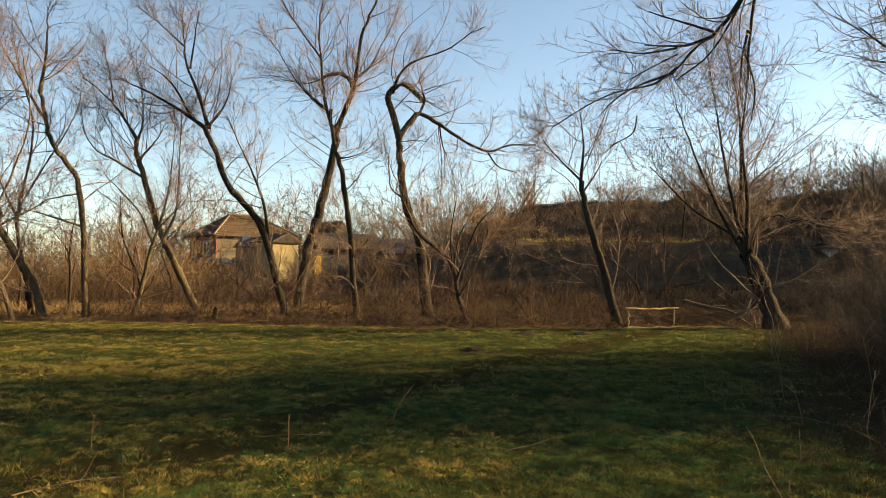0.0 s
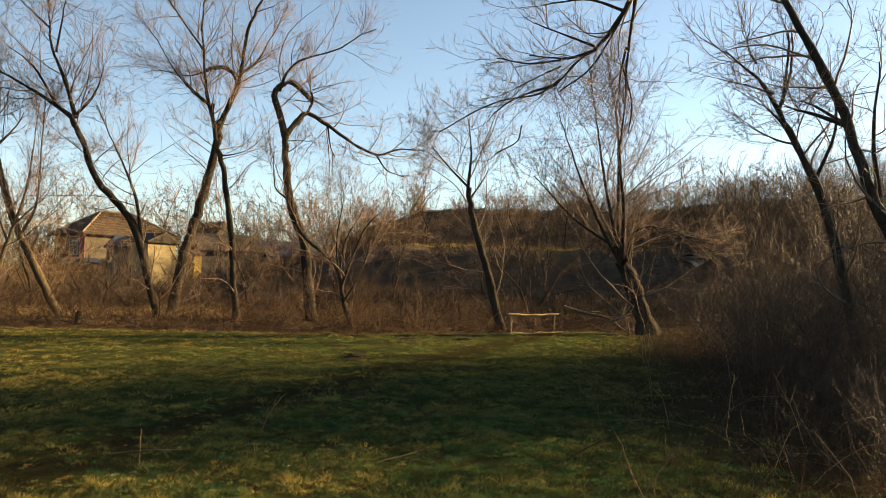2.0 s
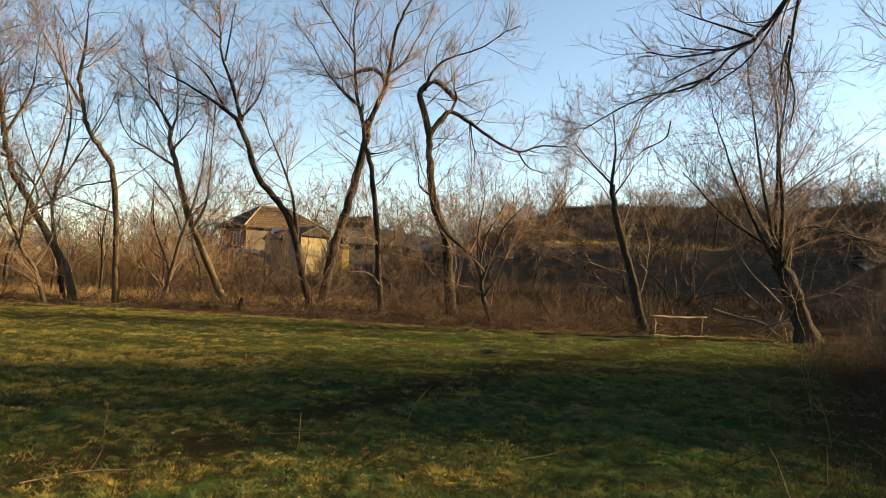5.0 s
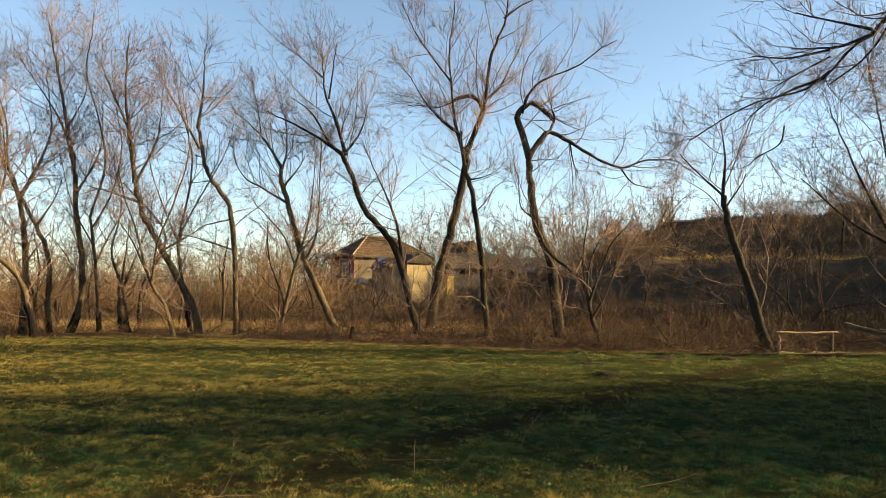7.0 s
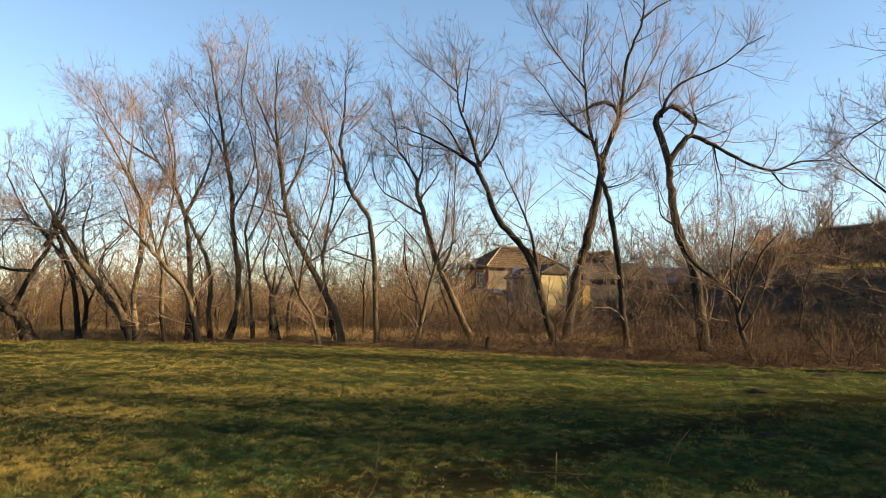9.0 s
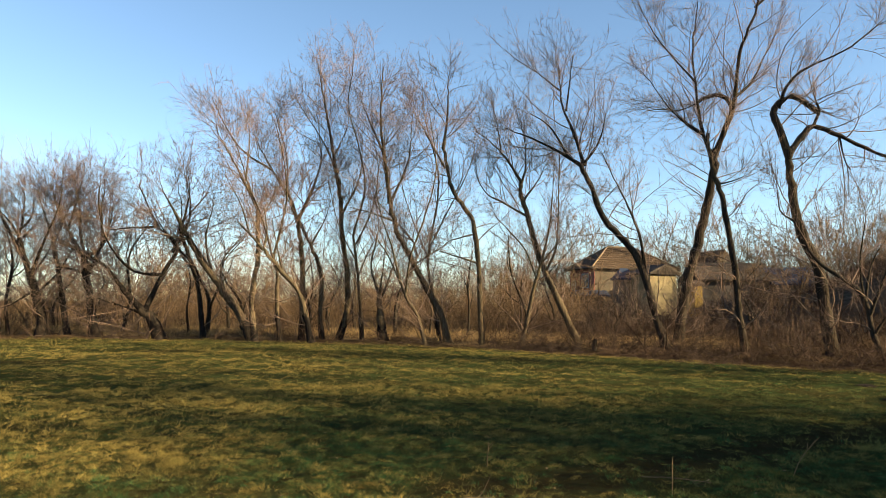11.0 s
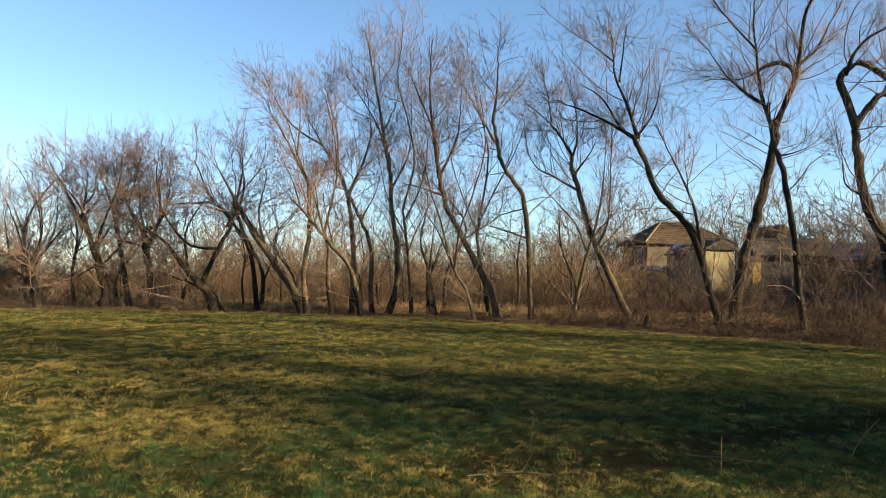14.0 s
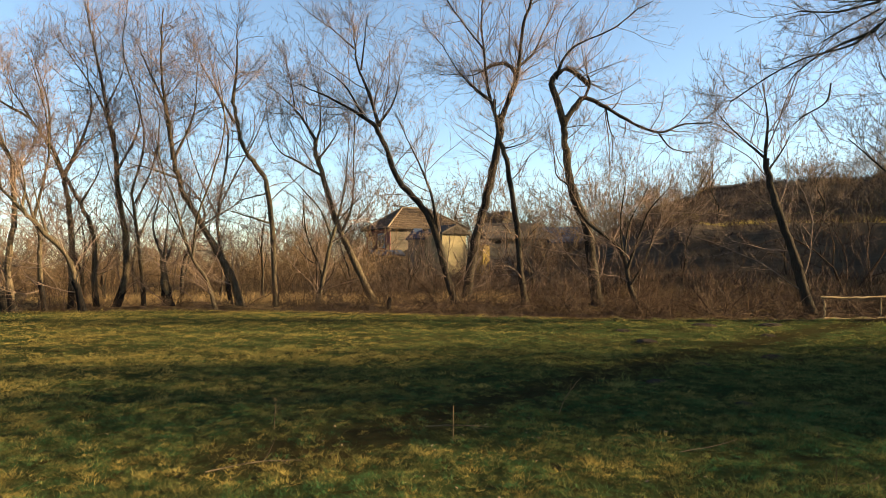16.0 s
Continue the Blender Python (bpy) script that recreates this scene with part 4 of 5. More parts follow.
# rough growth on the hillside
rng = np.random.default_rng(7)
spots = []
for x in np.arange(-5, 62, 2.6):
    for y in (36, 41, 47, 53, 60, 68, 77):
        if rng.random() < 0.35 or (y < 46 and x < 15):
            continue
        spots.append((x + rng.uniform(-1.5, 1.5), y + rng.uniform(-3, 3), rng.uniform(0, 360), rng.uniform(0.5, 1.5)))
for az in np.arange(6, 26, 0.65):
    for r in (37, 42, 47, 51):
        r2, a2 = r + rng.uniform(-2, 2), radians(az + rng.uniform(-0.4, 0.4))
        if rng.random() < 0.75:
            spots.append((-math.sin(a2) * r2, math.cos(a2) * r2, rng.uniform(0, 360), rng.uniform(0.95, 1.5)))
for n in range(110):
    spots.append((rng.uniform(-2, 36), rng.uniform(40, 66), rng.uniform(0, 360), rng.uniform(0.4, 1.0)))
place([shrub("hillside_shrub", "bare brown shrub on the shaded hillside", "shrub", "shrubs on the hillside", 45 + i, 11, 2.3, 2.3, 0.015, (REDWEED, BRUSH)[i], 4, 4, 0.45, 0.22) for i in range(2)], spots)
# thin pale saplings and shoots between the trunks
rng = np.random.default_rng(8)
kinds = [shrub("sapling", "thin crooked sapling with pale sunlit stems", "shrub", "saplings under the trees", 50 + i, 3, 4.6, 0.9, 0.017, SAPLING, 5, 4, 0.15, 0.12) for i in range(4)]
spots = []
for n in range(76):
    x = rng.uniform(-36, 8) if n % 2 else rng.uniform(-10, 7)
    spots.append((x, float(edge_y(x)) + rng.uniform(1.0, 9.5), rng.uniform(0, 360), rng.uniform(0.3, 0.75)))
for x, y, k in ((0.4, 37.5, 1.3), (0.9, 38.2, 1.1), (3.2, 36, 0.9), (7.5, 33, 1.0), (10, 35, 1.2), (-2, 35, 1.0), (5.2, 27.5, 0.6), (4.5, 26.2, 0.5)):
    spots.append((x, y, rng.uniform(0, 360), k))
place(kinds, spots)
# scrub behind
rng = np.random.default_rng(10)
kinds = [shrub("scrub_bush", "leafless scrub bush, brown in low sun", "shrub", "scrub behind the trees", 60 + i, 13, 5.4, 5.0, 0.027, SCRUB, 7, 6, 0.2) for i in range(4)]
spots = []
for x in np.arange(-66, 0, 2.8):
    for dy, size in ((21, 0.6), (27, 0.72), (35, 0.9), (46, 1.15)):
        yy = float(edge_y(x)) + dy + rng.uniform(-2, 2)
        if 9 < math.degrees(math.atan2(-x, yy)) < 22 or x > -4:
            continue
        spots.append((x + rng.uniform(-1.5, 1.5), yy, rng.uniform(0, 360), size * rng.uniform(0.6, 1.2)))
for x in np.arange(-3, 46, 2.3):
    for y in (58, 66, 74, 82):
        if 0.07 * y < x < 0.2 * y and y < 80:
            continue
        spots.append((x + rng.uniform(-1.2, 1.2), y + rng.uniform(-3, 3), rng.uniform(0, 360), rng.uniform(0.55, 1.1)))
for az in np.arange(7, 25, 1.05):
    r2, a2 = 67 + rng.uniform(-2, 3), radians(az + rng.uniform(-0.5, 0.5))
    spots.append((-math.sin(a2) * r2, math.cos(a2) * r2, rng.uniform(0, 360), rng.uniform(1.15, 1.6)))
for az in np.arange(1, 24, 1.3):
    for r in (70, 82):
        r2, a2 = r + rng.uniform(-4, 4), radians(az + rng.uniform(-0.6, 0.6))
        spots.append((-math.sin(a2) * r2, math.cos(a2) * r2, rng.uniform(0, 360), rng.uniform(0.9, 1.4) if az > 5.5 else rng.uniform(0.7, 1.1)))
for az in np.arange(21, 52, 1.15):
    for r in (45, 52, 62, 76):
        r2, a2 = r + rng.uniform(-5, 5), radians(az + rng.uniform(-1, 1))
        spots.append((-math.sin(a2) * r2, math.cos(a2) * r2, rng.uniform(0, 360), rng.uniform(0.6, 0.95)))
for az in np.arange(52, 86, 1.4):
    r2, a2 = rng.uniform(47, 53), radians(az + rng.uniform(-1, 1))
    spots.append((-math.sin(a2) * r2, math.cos(a2) * r2, rng.uniform(0, 360), rng.uniform(0.65, 0.95)))
for az in np.arange(50, 88, 2.0):
    for r in (56, 66, 80):
        r2, a2 = r + rng.uniform(-5, 5), radians(az + rng.uniform(-1, 1))
        spots.append((-math.sin(a2) * r2, math.cos(a2) * r2, rng.uniform(0, 360), rng.uniform(0.95, 1.35)))
place(kinds, spots)
# bare trees on the skyline
rng = np.random.default_rng(11)
kinds = [shrub("bare_tree", "distant slender bare tree on the skyline", "tree", "distant bare trees", 80 + i, 8, 8.5, 3.4, 0.05, SCRUB, 8, 6, 0.0) for i in range(3)]
spots = []
for x in np.concatenate([np.arange(-100, 80, 2.5), np.arange(2, 50, 3.0)]):
    yy = 88 + rng.uniform(-6, 26) + (0 if x > -30 else -0.35 * (x + 30))
    spots.append((x + rng.uniform(-1.5, 1.5), yy, rng.uniform(0, 360), rng.uniform(0.6, 1.05)))
place(kinds, spots)


# second row of bare trees behind the willows, and the wood at the meadow's far end
def row_tree(seed, height):
    g = np.random.default_rng(seed)
    tree = thing("row_tree", (0, -500, 0), "slender bare tree behind the willow row", "tree", "second row of bare trees")
    P = [spline([(0, 0, -0.1), (g.normal() * 0.3, g.normal() * 0.3, 0.25 * height), (g.normal() * 0.8, g.normal() * 0.8, 0.55 * height), (g.normal() * 1.2, g.normal() * 1.2, 0.85 * height)], 12)]
    R = [np.linspace(0.15, 0.03, 12)]
    L, LR = grow(g, np.array(P), np.array(R), np.array([7]), (0.3 * height, 0.5 * height), (20, 45), 12, up=0.5, wild=0.3, rmul=0.6, rtip=0.012, lo=0.1)
    for n, (p, r) in enumerate(zip(np.concatenate([P, L]), np.concatenate([R, LR]))):
        v, f = tubes(p[None], r[None], 7)
        under("limb" if n else "trunk", mesh_from("limb", v, f, BARK), tree)
    P0, R0 = np.concatenate([P, L]), np.concatenate([R, LR])
    P1, R1 = grow(g, P0, R0, np.full(len(P0), 4), (1.0, 2.8), (22, 65), 5, up=0.3, wild=0.3, rmul=0.5, rtip=0.007, rmax=0.03, lo=0.25)
    P2, R2 = grow(g, P1, R1, np.full(len(P1), 5), (0.5, 1.6), (25, 62), 3, up=0.2, wild=0.3, rmul=0.5, rtip=0.0038, rmax=0.008, lo=0.1)
    P3, R3 = grow(g, P2, R2, np.full(len(P2), 4), (0.2, 0.7), (30, 72), 2, up=0.2, wild=0.3, rmul=0.7, rtip=0.003, rmax=0.0045, lo=0.1)
    v, f = joined([split(*tubes(P1, R1, 4)), split(*tubes(P2, R2, 3)), spikes(P3, R3)])
    tagged(under("crown", mesh_from("crown", v, f, TWIG), tree), kind="stuff")
    return tree


rng = np.random.default_rng(12)
spots = []
for x, dy in ((-36, 7), (-33, 9), (-29.5, 8), (-27, 11), (-24.5, 7.5), (-22, 10), (-18.5, 11), (-15, 9), (-31, 13), (-41, 8)):
    spots.append((x, float(edge_y(x)) + dy + rng.uniform(-1, 1), rng.uniform(0, 360), rng.uniform(0.6, 0.9)))
for x, y in ((-49, 13), (-53, 17), (-46, 15.5), (-57, 11), (-60, 18), (-51, 9.5), (-64, 9), (-47, 20), (-55, 23), (-58, 5), (-66, 4), (-61, 13.5), (-70, 14), (-68, 9), (-53, 13), (-62, 1), (-74, 7), (-72, 18), (-66, 22), (-60, 26)):
    spots.append((x, y, rng.uniform(0, 360), rng.uniform(0.85, 1.2)))
# the copy at (17, 8.4) is unseen, added to cast a streak over the grass
for x, y, k in ((-12, 36, 0.5), (-9, 38.5, 0.55), (-5.3, 36, 0.45), (-2.5, 37.5, 0.5), (2, 36.5, 0.5), (-14.5, 34, 0.6), (7, 38, 0.5), (10, 44, 0.55), (14, 46, 0.6), (-17, 35, 0.6), (5, 50, 0.6), (18, 50, 0.6), (-21, 32, 0.7), (-25.5, 29, 0.75), (-29, 26, 0.7), (-32, 25, 0.75), (-35.5, 21.5, 0.7), (-10.5, 44, 0.5), (-13.0, 43, 0.55), (-14.8, 45, 0.5), (-11.8, 40, 0.4), (17, 8.4, 0.9), (-9.8, 33, 0.36), (-11.5, 34.5, 0.38), (-8.4, 35.5, 0.36), (-13.2, 36, 0.4), (-38, 21, 0.65), (-42, 18, 0.65), (-45, 14, 0.6), (-27, 33, 0.8)):
    spots.append((x, y, rng.uniform(0, 360), k))
place([row_tree(300 + i, 10.5) for i in range(3)], spots)

# wood beyond the thicket
rng = np.random.default_rng(13)
spots = []
for y in np.arange(29, 74, 1.5):
    # the outer rows, largely unseen, are added and scaled up to shade the hillside
    for dx in (0, 7, 14):
        spots.append((0.54 * y + 3 + dx + rng.uniform(-2, 2), y + rng.uniform(-1, 1), rng.uniform(0, 360), rng.uniform(0.75, 1.1) + (0.2 if dx > 6 else 0)))
woods = [shrub("wood_bush", "tall bare bush in the wood past the thicket", "shrub", "wood past the thicket", 90 + i, 12, 6.2, 5.0, 0.03, BRUSH, 4, 4, 0.15) for i in range(2)]
place(woods, spots)
# a belt out of view, added to cast the shade band across the meadow
dense = [shrub("shade_tree", "tall slim bare tree out of view, added to shade the meadow", "tree", "slim trees past the thicket", 94 + i, 14, 8.0, 2.0, 0.032, BRUSH, 8, 6, 0.1) for i in range(2)]
place(dense, [(18, 11.9, 20, 1.0), (21, 13.2, 80, 1.1), (19, 13.5, 150, 1.0), (24, 15.3, 200, 1.15), (17, 12.2, 260, 0.9), (26, 14.6, 310, 1.2), (20, 15.0, 30, 1.0), (23, 16.3, 70, 1.1), (22, 14.6, 110, 1.1)])


def blades(name, x, y, height, width, lean, mat, label, category, seed, flatseg=False, kind="stuff"):
    """Upright blades at the spots, each bent once."""
    rng = np.random.default_rng(seed)
    n = len(x)
    z = land(x, y) - 0.01
    a = rng.uniform(0, 2 * np.pi, n)
    b = rng.uniform(0, 2 * np.pi, n)
    w = (width * rng.uniform(0.6, 1.3, n))[:, None] * np.stack([np.cos(a), np.sin(a), np.zeros(n)], -1) / 2
    h = height * rng.uniform(0.5, 1.3, n)
    off = (h * lean * rng.uniform(0.2, 1.2, n))[:, None] * np.stack([np.cos(b), np.sin(b), np.zeros(n)], -1)
    p = np.stack([x, y, z], -1)
    up = np.stack([np.zeros(n), np.zeros(n), h], -1)
    mid = p + up * 0.6 + off * 0.35
    tip = p + up + off
    v = np.stack([p - w, p + w, mid + w * 0.7, mid - w * 0.7, tip], 1)
    i = np.arange(n)[:, None] * 5
    if flatseg:
        f = np.concatenate([i + [0, 1, 4]])
    else:
        f = np.concatenate([i + [0, 1, 2], i + [0, 2, 3], i + [3, 2, 4]])
    ob = new(name, mesh_from(name, v.reshape(-1, 3), f, mat, smooth=False))
    return tagged(ob, label, category, kind=kind)


def sector(rng, n, r0, r1, a0=-46, a1=82):
    r = np.sqrt(rng.uniform(r0 * r0, r1 * r1, n))
    a = np.radians(rng.uniform(a0, a1, n))
    return -np.sin(a) * r, np.cos(a) * r


def dryness(x, y):
    """Above nought where the meadow is yellowed: more so towards the open side."""
    return ripple(x * 0.55 + 3, y * 1.1) + 0.5 * ripple(x * 1.9, y * 2.3) - 0.26 * np.clip(x + 5, -9, 8) - 0.2


def on_meadow(rng, x, y, thin=0.22):
    keep = (track_distance(x, y) > 0.2 + 0.5 * rng.random(len(x))) | (rng.random(len(x)) < thin)
    bare = step01(-1.1, 1.3, under_brush(x, y) + 0.8 * ripple(x * 1.7, y * 1.9))
    return keep & (y < edge_y(x) + 0.2) & (rng.random(len(x)) > 0.93 * bare)


def turf(name, rng, n, r0, r1, height, width, dry, mat, label, seed, **kw):
    """A low carpet of short blades, each leaning its own way."""
    x, y = sector(rng, n, r0, r1, **kw)
    some = on_meadow(rng, x, y) & ((dryness(x, y) + 0.9 * rng.normal(size=n) > 0) == dry)
    x, y = x[some], y[some]
    h = height * np.clip(0.75 + 0.5 * ripple(x * 4.1 + 1.3 * np.sin(y), y * 4.7), 0.3, 1.5)
    blades(name, x, y, h, width, 1.5, mat, label, "grass", seed, True)


def tussocks(name, rng, n, r0, r1, each, size, height, width, dry, mat, label, seed, **kw):
    """Tufts of blades that splay from their own middle; the tall ones stand on a small mound of thatch."""
    cx, cy = sector(rng, n, r0, r1, **kw)
    bias = dryness(cx, cy) + 0.8 * rng.normal(size=n)
    some = on_meadow(rng, cx, cy, 0.25) & ((bias > 0) == dry)
    cx, cy = cx[some], cy[some]
    m = len(cx)
    big = rng.random(m) ** 2.2
    wide = size * (0.55 + 1.1 * big)
    tall = height * (0.5 + 1.1 * big) * rng.uniform(0.8, 1.25, m)
    src = np.repeat(np.arange(m), each)
    g = rng.normal(size=(2, len(src)))
    r = np.hypot(*g)
    x, y = cx[src] + g[0] * wide[src], cy[src] + g[1] * wide[src]
    k = len(src)
    h = 0.62 * tall[src] * np.clip(1.2 - 0.25 * r, 0.3, 1.2) * rng.uniform(0.5, 1.25, k)
    mound = tall[src] * 0.7 * np.exp(-0.6 * r * r)
    a = rng.uniform(0, 2 * np.pi, k)
    side = np.stack([np.cos(a), np.sin(a), np.zeros(k)], -1) * (width * rng.uniform(0.6, 1.3, k))[:, None] / 2
    out = np.stack([g[0], g[1], np.zeros(k)], -1) * 0.7 + np.stack([rng.normal(size=k), rng.normal(size=k), np.zeros(k)], -1) * 0.75
    p = np.stack([x, y, land(x, y) - 0.01 + mound], -1)
    tip = p + out * h[:, None] + np.stack([np.zeros(k), np.zeros(k), h], -1)
    v = np.stack([p - side, p + side, tip], 1).reshape(-1, 3)
    ob = new(name, mesh_from(name, v, np.arange(3 * k).reshape(k, 3), mat, smooth=False))
    tagged(ob, label, "grass", kind="stuff")


rng = np.random.default_rng(9)
turf("grass", rng, 170000, 4.0, 9, 0.022, 0.007, False, GRASS, "short green winter turf", 1)
turf("grass", rng, 100000, 4.0, 9, 0.022, 0.006, True, OLIVE, "short yellow-green winter turf", 2)
tussocks("grass", rng, 7000, 4.0, 9, 60, 0.05, 0.05, 0.0042, True, DRYGRASS, "yellowed dry tussocks on the near meadow", 3)
tussocks("grass", rng, 5500, 4.0, 9, 60, 0.05, 0.046, 0.0045, False, OLIVE, "olive tussocks on the near meadow", 4)
tussocks("grass", rng, 2600, 4.0, 9, 60, 0.05, 0.05, 0.0045, False, GRASS, "fresh green tussocks on the near meadow", 5)
turf("grass", rng, 110000, 9, 14, 0.025, 0.012, False, GRASS, "green turf in the middle of the meadow", 6)
turf("grass", rng, 60000, 9, 14, 0.025, 0.011, True, OLIVE, "yellow-green turf in the middle of the meadow", 7)
tussocks("grass", rng, 8000, 9, 14, 32, 0.06, 0.055, 0.0075, True, DRYGRASS, "yellow tussocks in the middle of the meadow", 8)
tussocks("grass", rng, 8000, 9, 14, 32, 0.06, 0.05, 0.0075, False, OLIVE, "olive tussocks in the middle of the meadow", 9)
turf("grass", rng, 100000, 14, 25, 0.03, 0.018, False, GRASS, "short green grass farther over the meadow", 10)
turf("grass", rng, 50000, 14, 25, 0.03, 0.017, True, OLIVE, "yellow-green grass farther over the meadow", 11)
tussocks("grass", rng, 9000, 14, 25, 26, 0.09, 0.05, 0.0095, True, DRYGRASS, "dry yellow tussocks farther over the meadow", 12)
tussocks("grass", rng, 8000, 14, 25, 24, 0.09, 0.048, 0.011, False, OLIVE, "olive tussocks farther over the meadow", 13)
tussocks("grass", rng, 9000, 25, 45, 9, 0.16, 0.06, 0.028, True, OLIVE, "pale grass at the far side of the meadow", 14, a0=25)
tussocks("grass", rng, 6000, 25, 45, 9, 0.16, 0.06, 0.028, True, DRYGRASS, "dry grass at the far side of the meadow", 15, a0=25)


def band(rng, n, x0, x1, d0, d1):
    x = rng.uniform(x0, x1, n)
    return x, edge_y(x) + rng.uniform(d0, d1, n)


x, y = band(rng, 22000, -40, 12, 0.5, 12)
keep = (ripple(x * 0.8, y * 0.5) > 0.0) & ((x > -13) | (rng.random(22000) < 0.2))
x, y = x[keep], y[keep]
blades("dead_weeds", x, y, 0.22, 0.011, 1.4, REDWEED, "reddish dead weeds under the trees", "weeds", 11)
x, y = rng.uniform(-6, 45, 60000), rng.uniform(33, 80, 60000)
keep = ripple(x * 0.35, y * 0.6) > -0.5
blades("slope_weeds", x[keep], y[keep], 0.4, 0.05, 0.9, SAPLING, "rough brown weeds on the shaded hillside", "weeds", 15, True)
x, y = rng.uniform(2, 34, 22000), rng.uniform(43, 62, 22000)
keep = ripple(x * 0.25, y * 0.5) > 0.2
blades("slope_grass", x[keep], y[keep], 0.22, 0.022, 1.2, DRYGRASS, "dry pale grass along the terrace", "grass", 16, True)
x, y = band(rng, 22000, -45, -5, 5.5, 14)
keep = (x < -12) | (rng.random(22000) < 0.4)
x, y = x[keep], y[keep]
blades("dry_reeds", x, y, 0.34, 0.018, 0.9, STRAW, "pale straw-coloured dry grass behind the trees", "reeds", 12)
# weeds before and in the thicket
y = rng.uniform(3, 22, 12000)
x = np.interp(y, THICKET_Y, THICKET_X) + rng.normal(size=12000) * 1.1 + 0.2
blades("dry_weeds", x, y, 0.2, 0.006, 1.2, REDWEED, "brown dry weeds at the foot of the thicket", "weeds", 13)
y = rng.uniform(3, 22, 900)
x = np.interp(y, THICKET_Y, THICKET_X) + rng.normal(size=900) * 1.0 + 0.2
blades("dry_stalks", x, y, 0.4, 0.004, 1.0, SAPLING, "scattered pale dry stalks before the thicket", "weeds", 14)


def tangle(name, x, y, length, radius, mat, label, seed):
    """Crooked dead stems lying and arching every way over the ground."""
    g = np.random.default_rng(seed)
    n, k = len(x), 5
    a = g.uniform(0, 2 * np.pi, n)
    d = np.stack([np.cos(a), np.sin(a), g.uniform(0.1, 1.6, n)], -1)
    d /= np.linalg.norm(d, axis=1, keepdims=True)
    P = np.empty((n, k, 3))
    P[:, 0] = np.stack([x, y, land(x, y) - 0.02], -1)
    step = (length * g.uniform(0.4, 1.4, n) / (k - 1))[:, None]
    for j in range(1, k):
        d = d + g.normal(size=(n, 3)) * 0.22 + np.array([0, 0, -0.18])
        d /= np.linalg.norm(d, axis=1, keepdims=True)
        P[:, j] = P[:, j - 1] + d * step
        P[:, j, 2] = np.maximum(P[:, j, 2], land(P[:, j, 0], P[:, j, 1]) + 0.01)
    R = (radius * g.uniform(0.5, 1.4, n))[:, None] * np.linspace(1, 0.45, k)[None]
    v, f = tubes(P, R, 3)
    tagged(new(name, mesh_from(name, v, f, mat)), label, "brush", kind="stuff")


PALESTEM = material("pale_dead_stem", (0.09, 0.062, 0.04), (0.042, 0.028, 0.019), 0.6, 9, 0.85, 0, island=0.5)
x, y = band(rng, 3600, -40, 11, 0.4, 9)
keep = (x > -13) | (rng.random(3600) < 0.3)
x, y = x[keep], y[keep]
tangle("bramble_tangle", x, y, 1.1, 0.008, PALESTEM, "tangled pale dead stems under the trees", 21)
x, y = band(rng, 3000, -40, 11, 0.6, 12)
keep = (x > -13) | (rng.random(3000) < 0.15)
x, y = x[keep], y[keep]
tangle("bramble_tangle", x, y, 1.5, 0.009, REDWEED, "tangled reddish dead brambles under the trees", 22)
x, y = band(rng, 1500, -38, 10, -0.7, 0.9)
tangle("dead_twigs", x, y, 0.45, 0.006, PALESTEM, "dead twigs strewn along the meadow's edge", 23)
y = rng.uniform(4, 21, 1500)
x = np.interp(y, THICKET_Y, THICKET_X) + rng.normal(size=1500) * 1.1 + 0.2
tangle("bramble_tangle", x, y, 0.7, 0.004, PALESTEM, "tangled dead stems at the thicket's foot", 24)
# ---- makeshift rail over the ditch ----
WOOD = material("weathered_pole", (0.238, 0.182, 0.105), (0.154, 0.112, 0.063), 4, 40, 0.85, 0.4, (1, 1, 1))


def pole(name, a, b, r0, r1, mat, parent, seed, sides=8, bend=0.03, label=""):
    g = np.random.default_rng(seed)
    a, b = np.array(a, float), np.array(b, float)
    k = 9
    P = a + (b - a) * np.linspace(0, 1, k)[:, None] + np.r_[[np.zeros(3)], g.normal(size=(k - 2, 3)) * bend, [np.zeros(3)]]
    R = np.linspace(r0, r1, k) * (1 + 0.08 * g.normal(size=k))
    v, f = tubes(P[None], R[None], sides)
    return under(name, mesh_from(name, v, f, mat), parent, label)


def rail_fence():
    e = thing("pole_railing", (5.1, 22.3, float(land(5.1, 22.3))), "makeshift railing of pale peeled poles over a ditch", "railing")
    pole("post", (0, 0, -0.2), (-0.03, 0, 0.68), 0.032, 0.026, WOOD, e, 1)
    pole("post", (1.62, 0.65, -0.2), (1.6, 0.66, 0.66), 0.028, 0.024, WOOD, e, 2)
    pole("rail", (-0.12, -0.04, 0.66), (1.75, 0.70, 0.66), 0.034, 0.026, WOOD, e, 3, bend=0.022)
    pole("rail", (-0.2, 0.0, 0.02), (2.3, 0.8, 0.05), 0.05, 0.04, WOOD, e, 4, bend=0.02)


rail_fence()


# ---- houses ----
PLASTER = material("yellow_plaster", (0.19, 0.16, 0.09), (0.135, 0.112, 0.065), 0.8, 12, 0.9, 0.1)
PINK = material("red_plaster", (0.22, 0.095, 0.085), (0.17, 0.075, 0.066), 0.8, 12, 0.9, 0.1)
GREYWALL = material("grey_plaster", (0.11, 0.1, 0.084), (0.08, 0.072, 0.06), 0.8, 12, 0.9, 0.1)
TILE = material("old_roof_tile", (0.078, 0.058, 0.04), (0.043, 0.032, 0.024), 2.5, 7, 0.9, 0.9, stretch=(1, 1, 4))
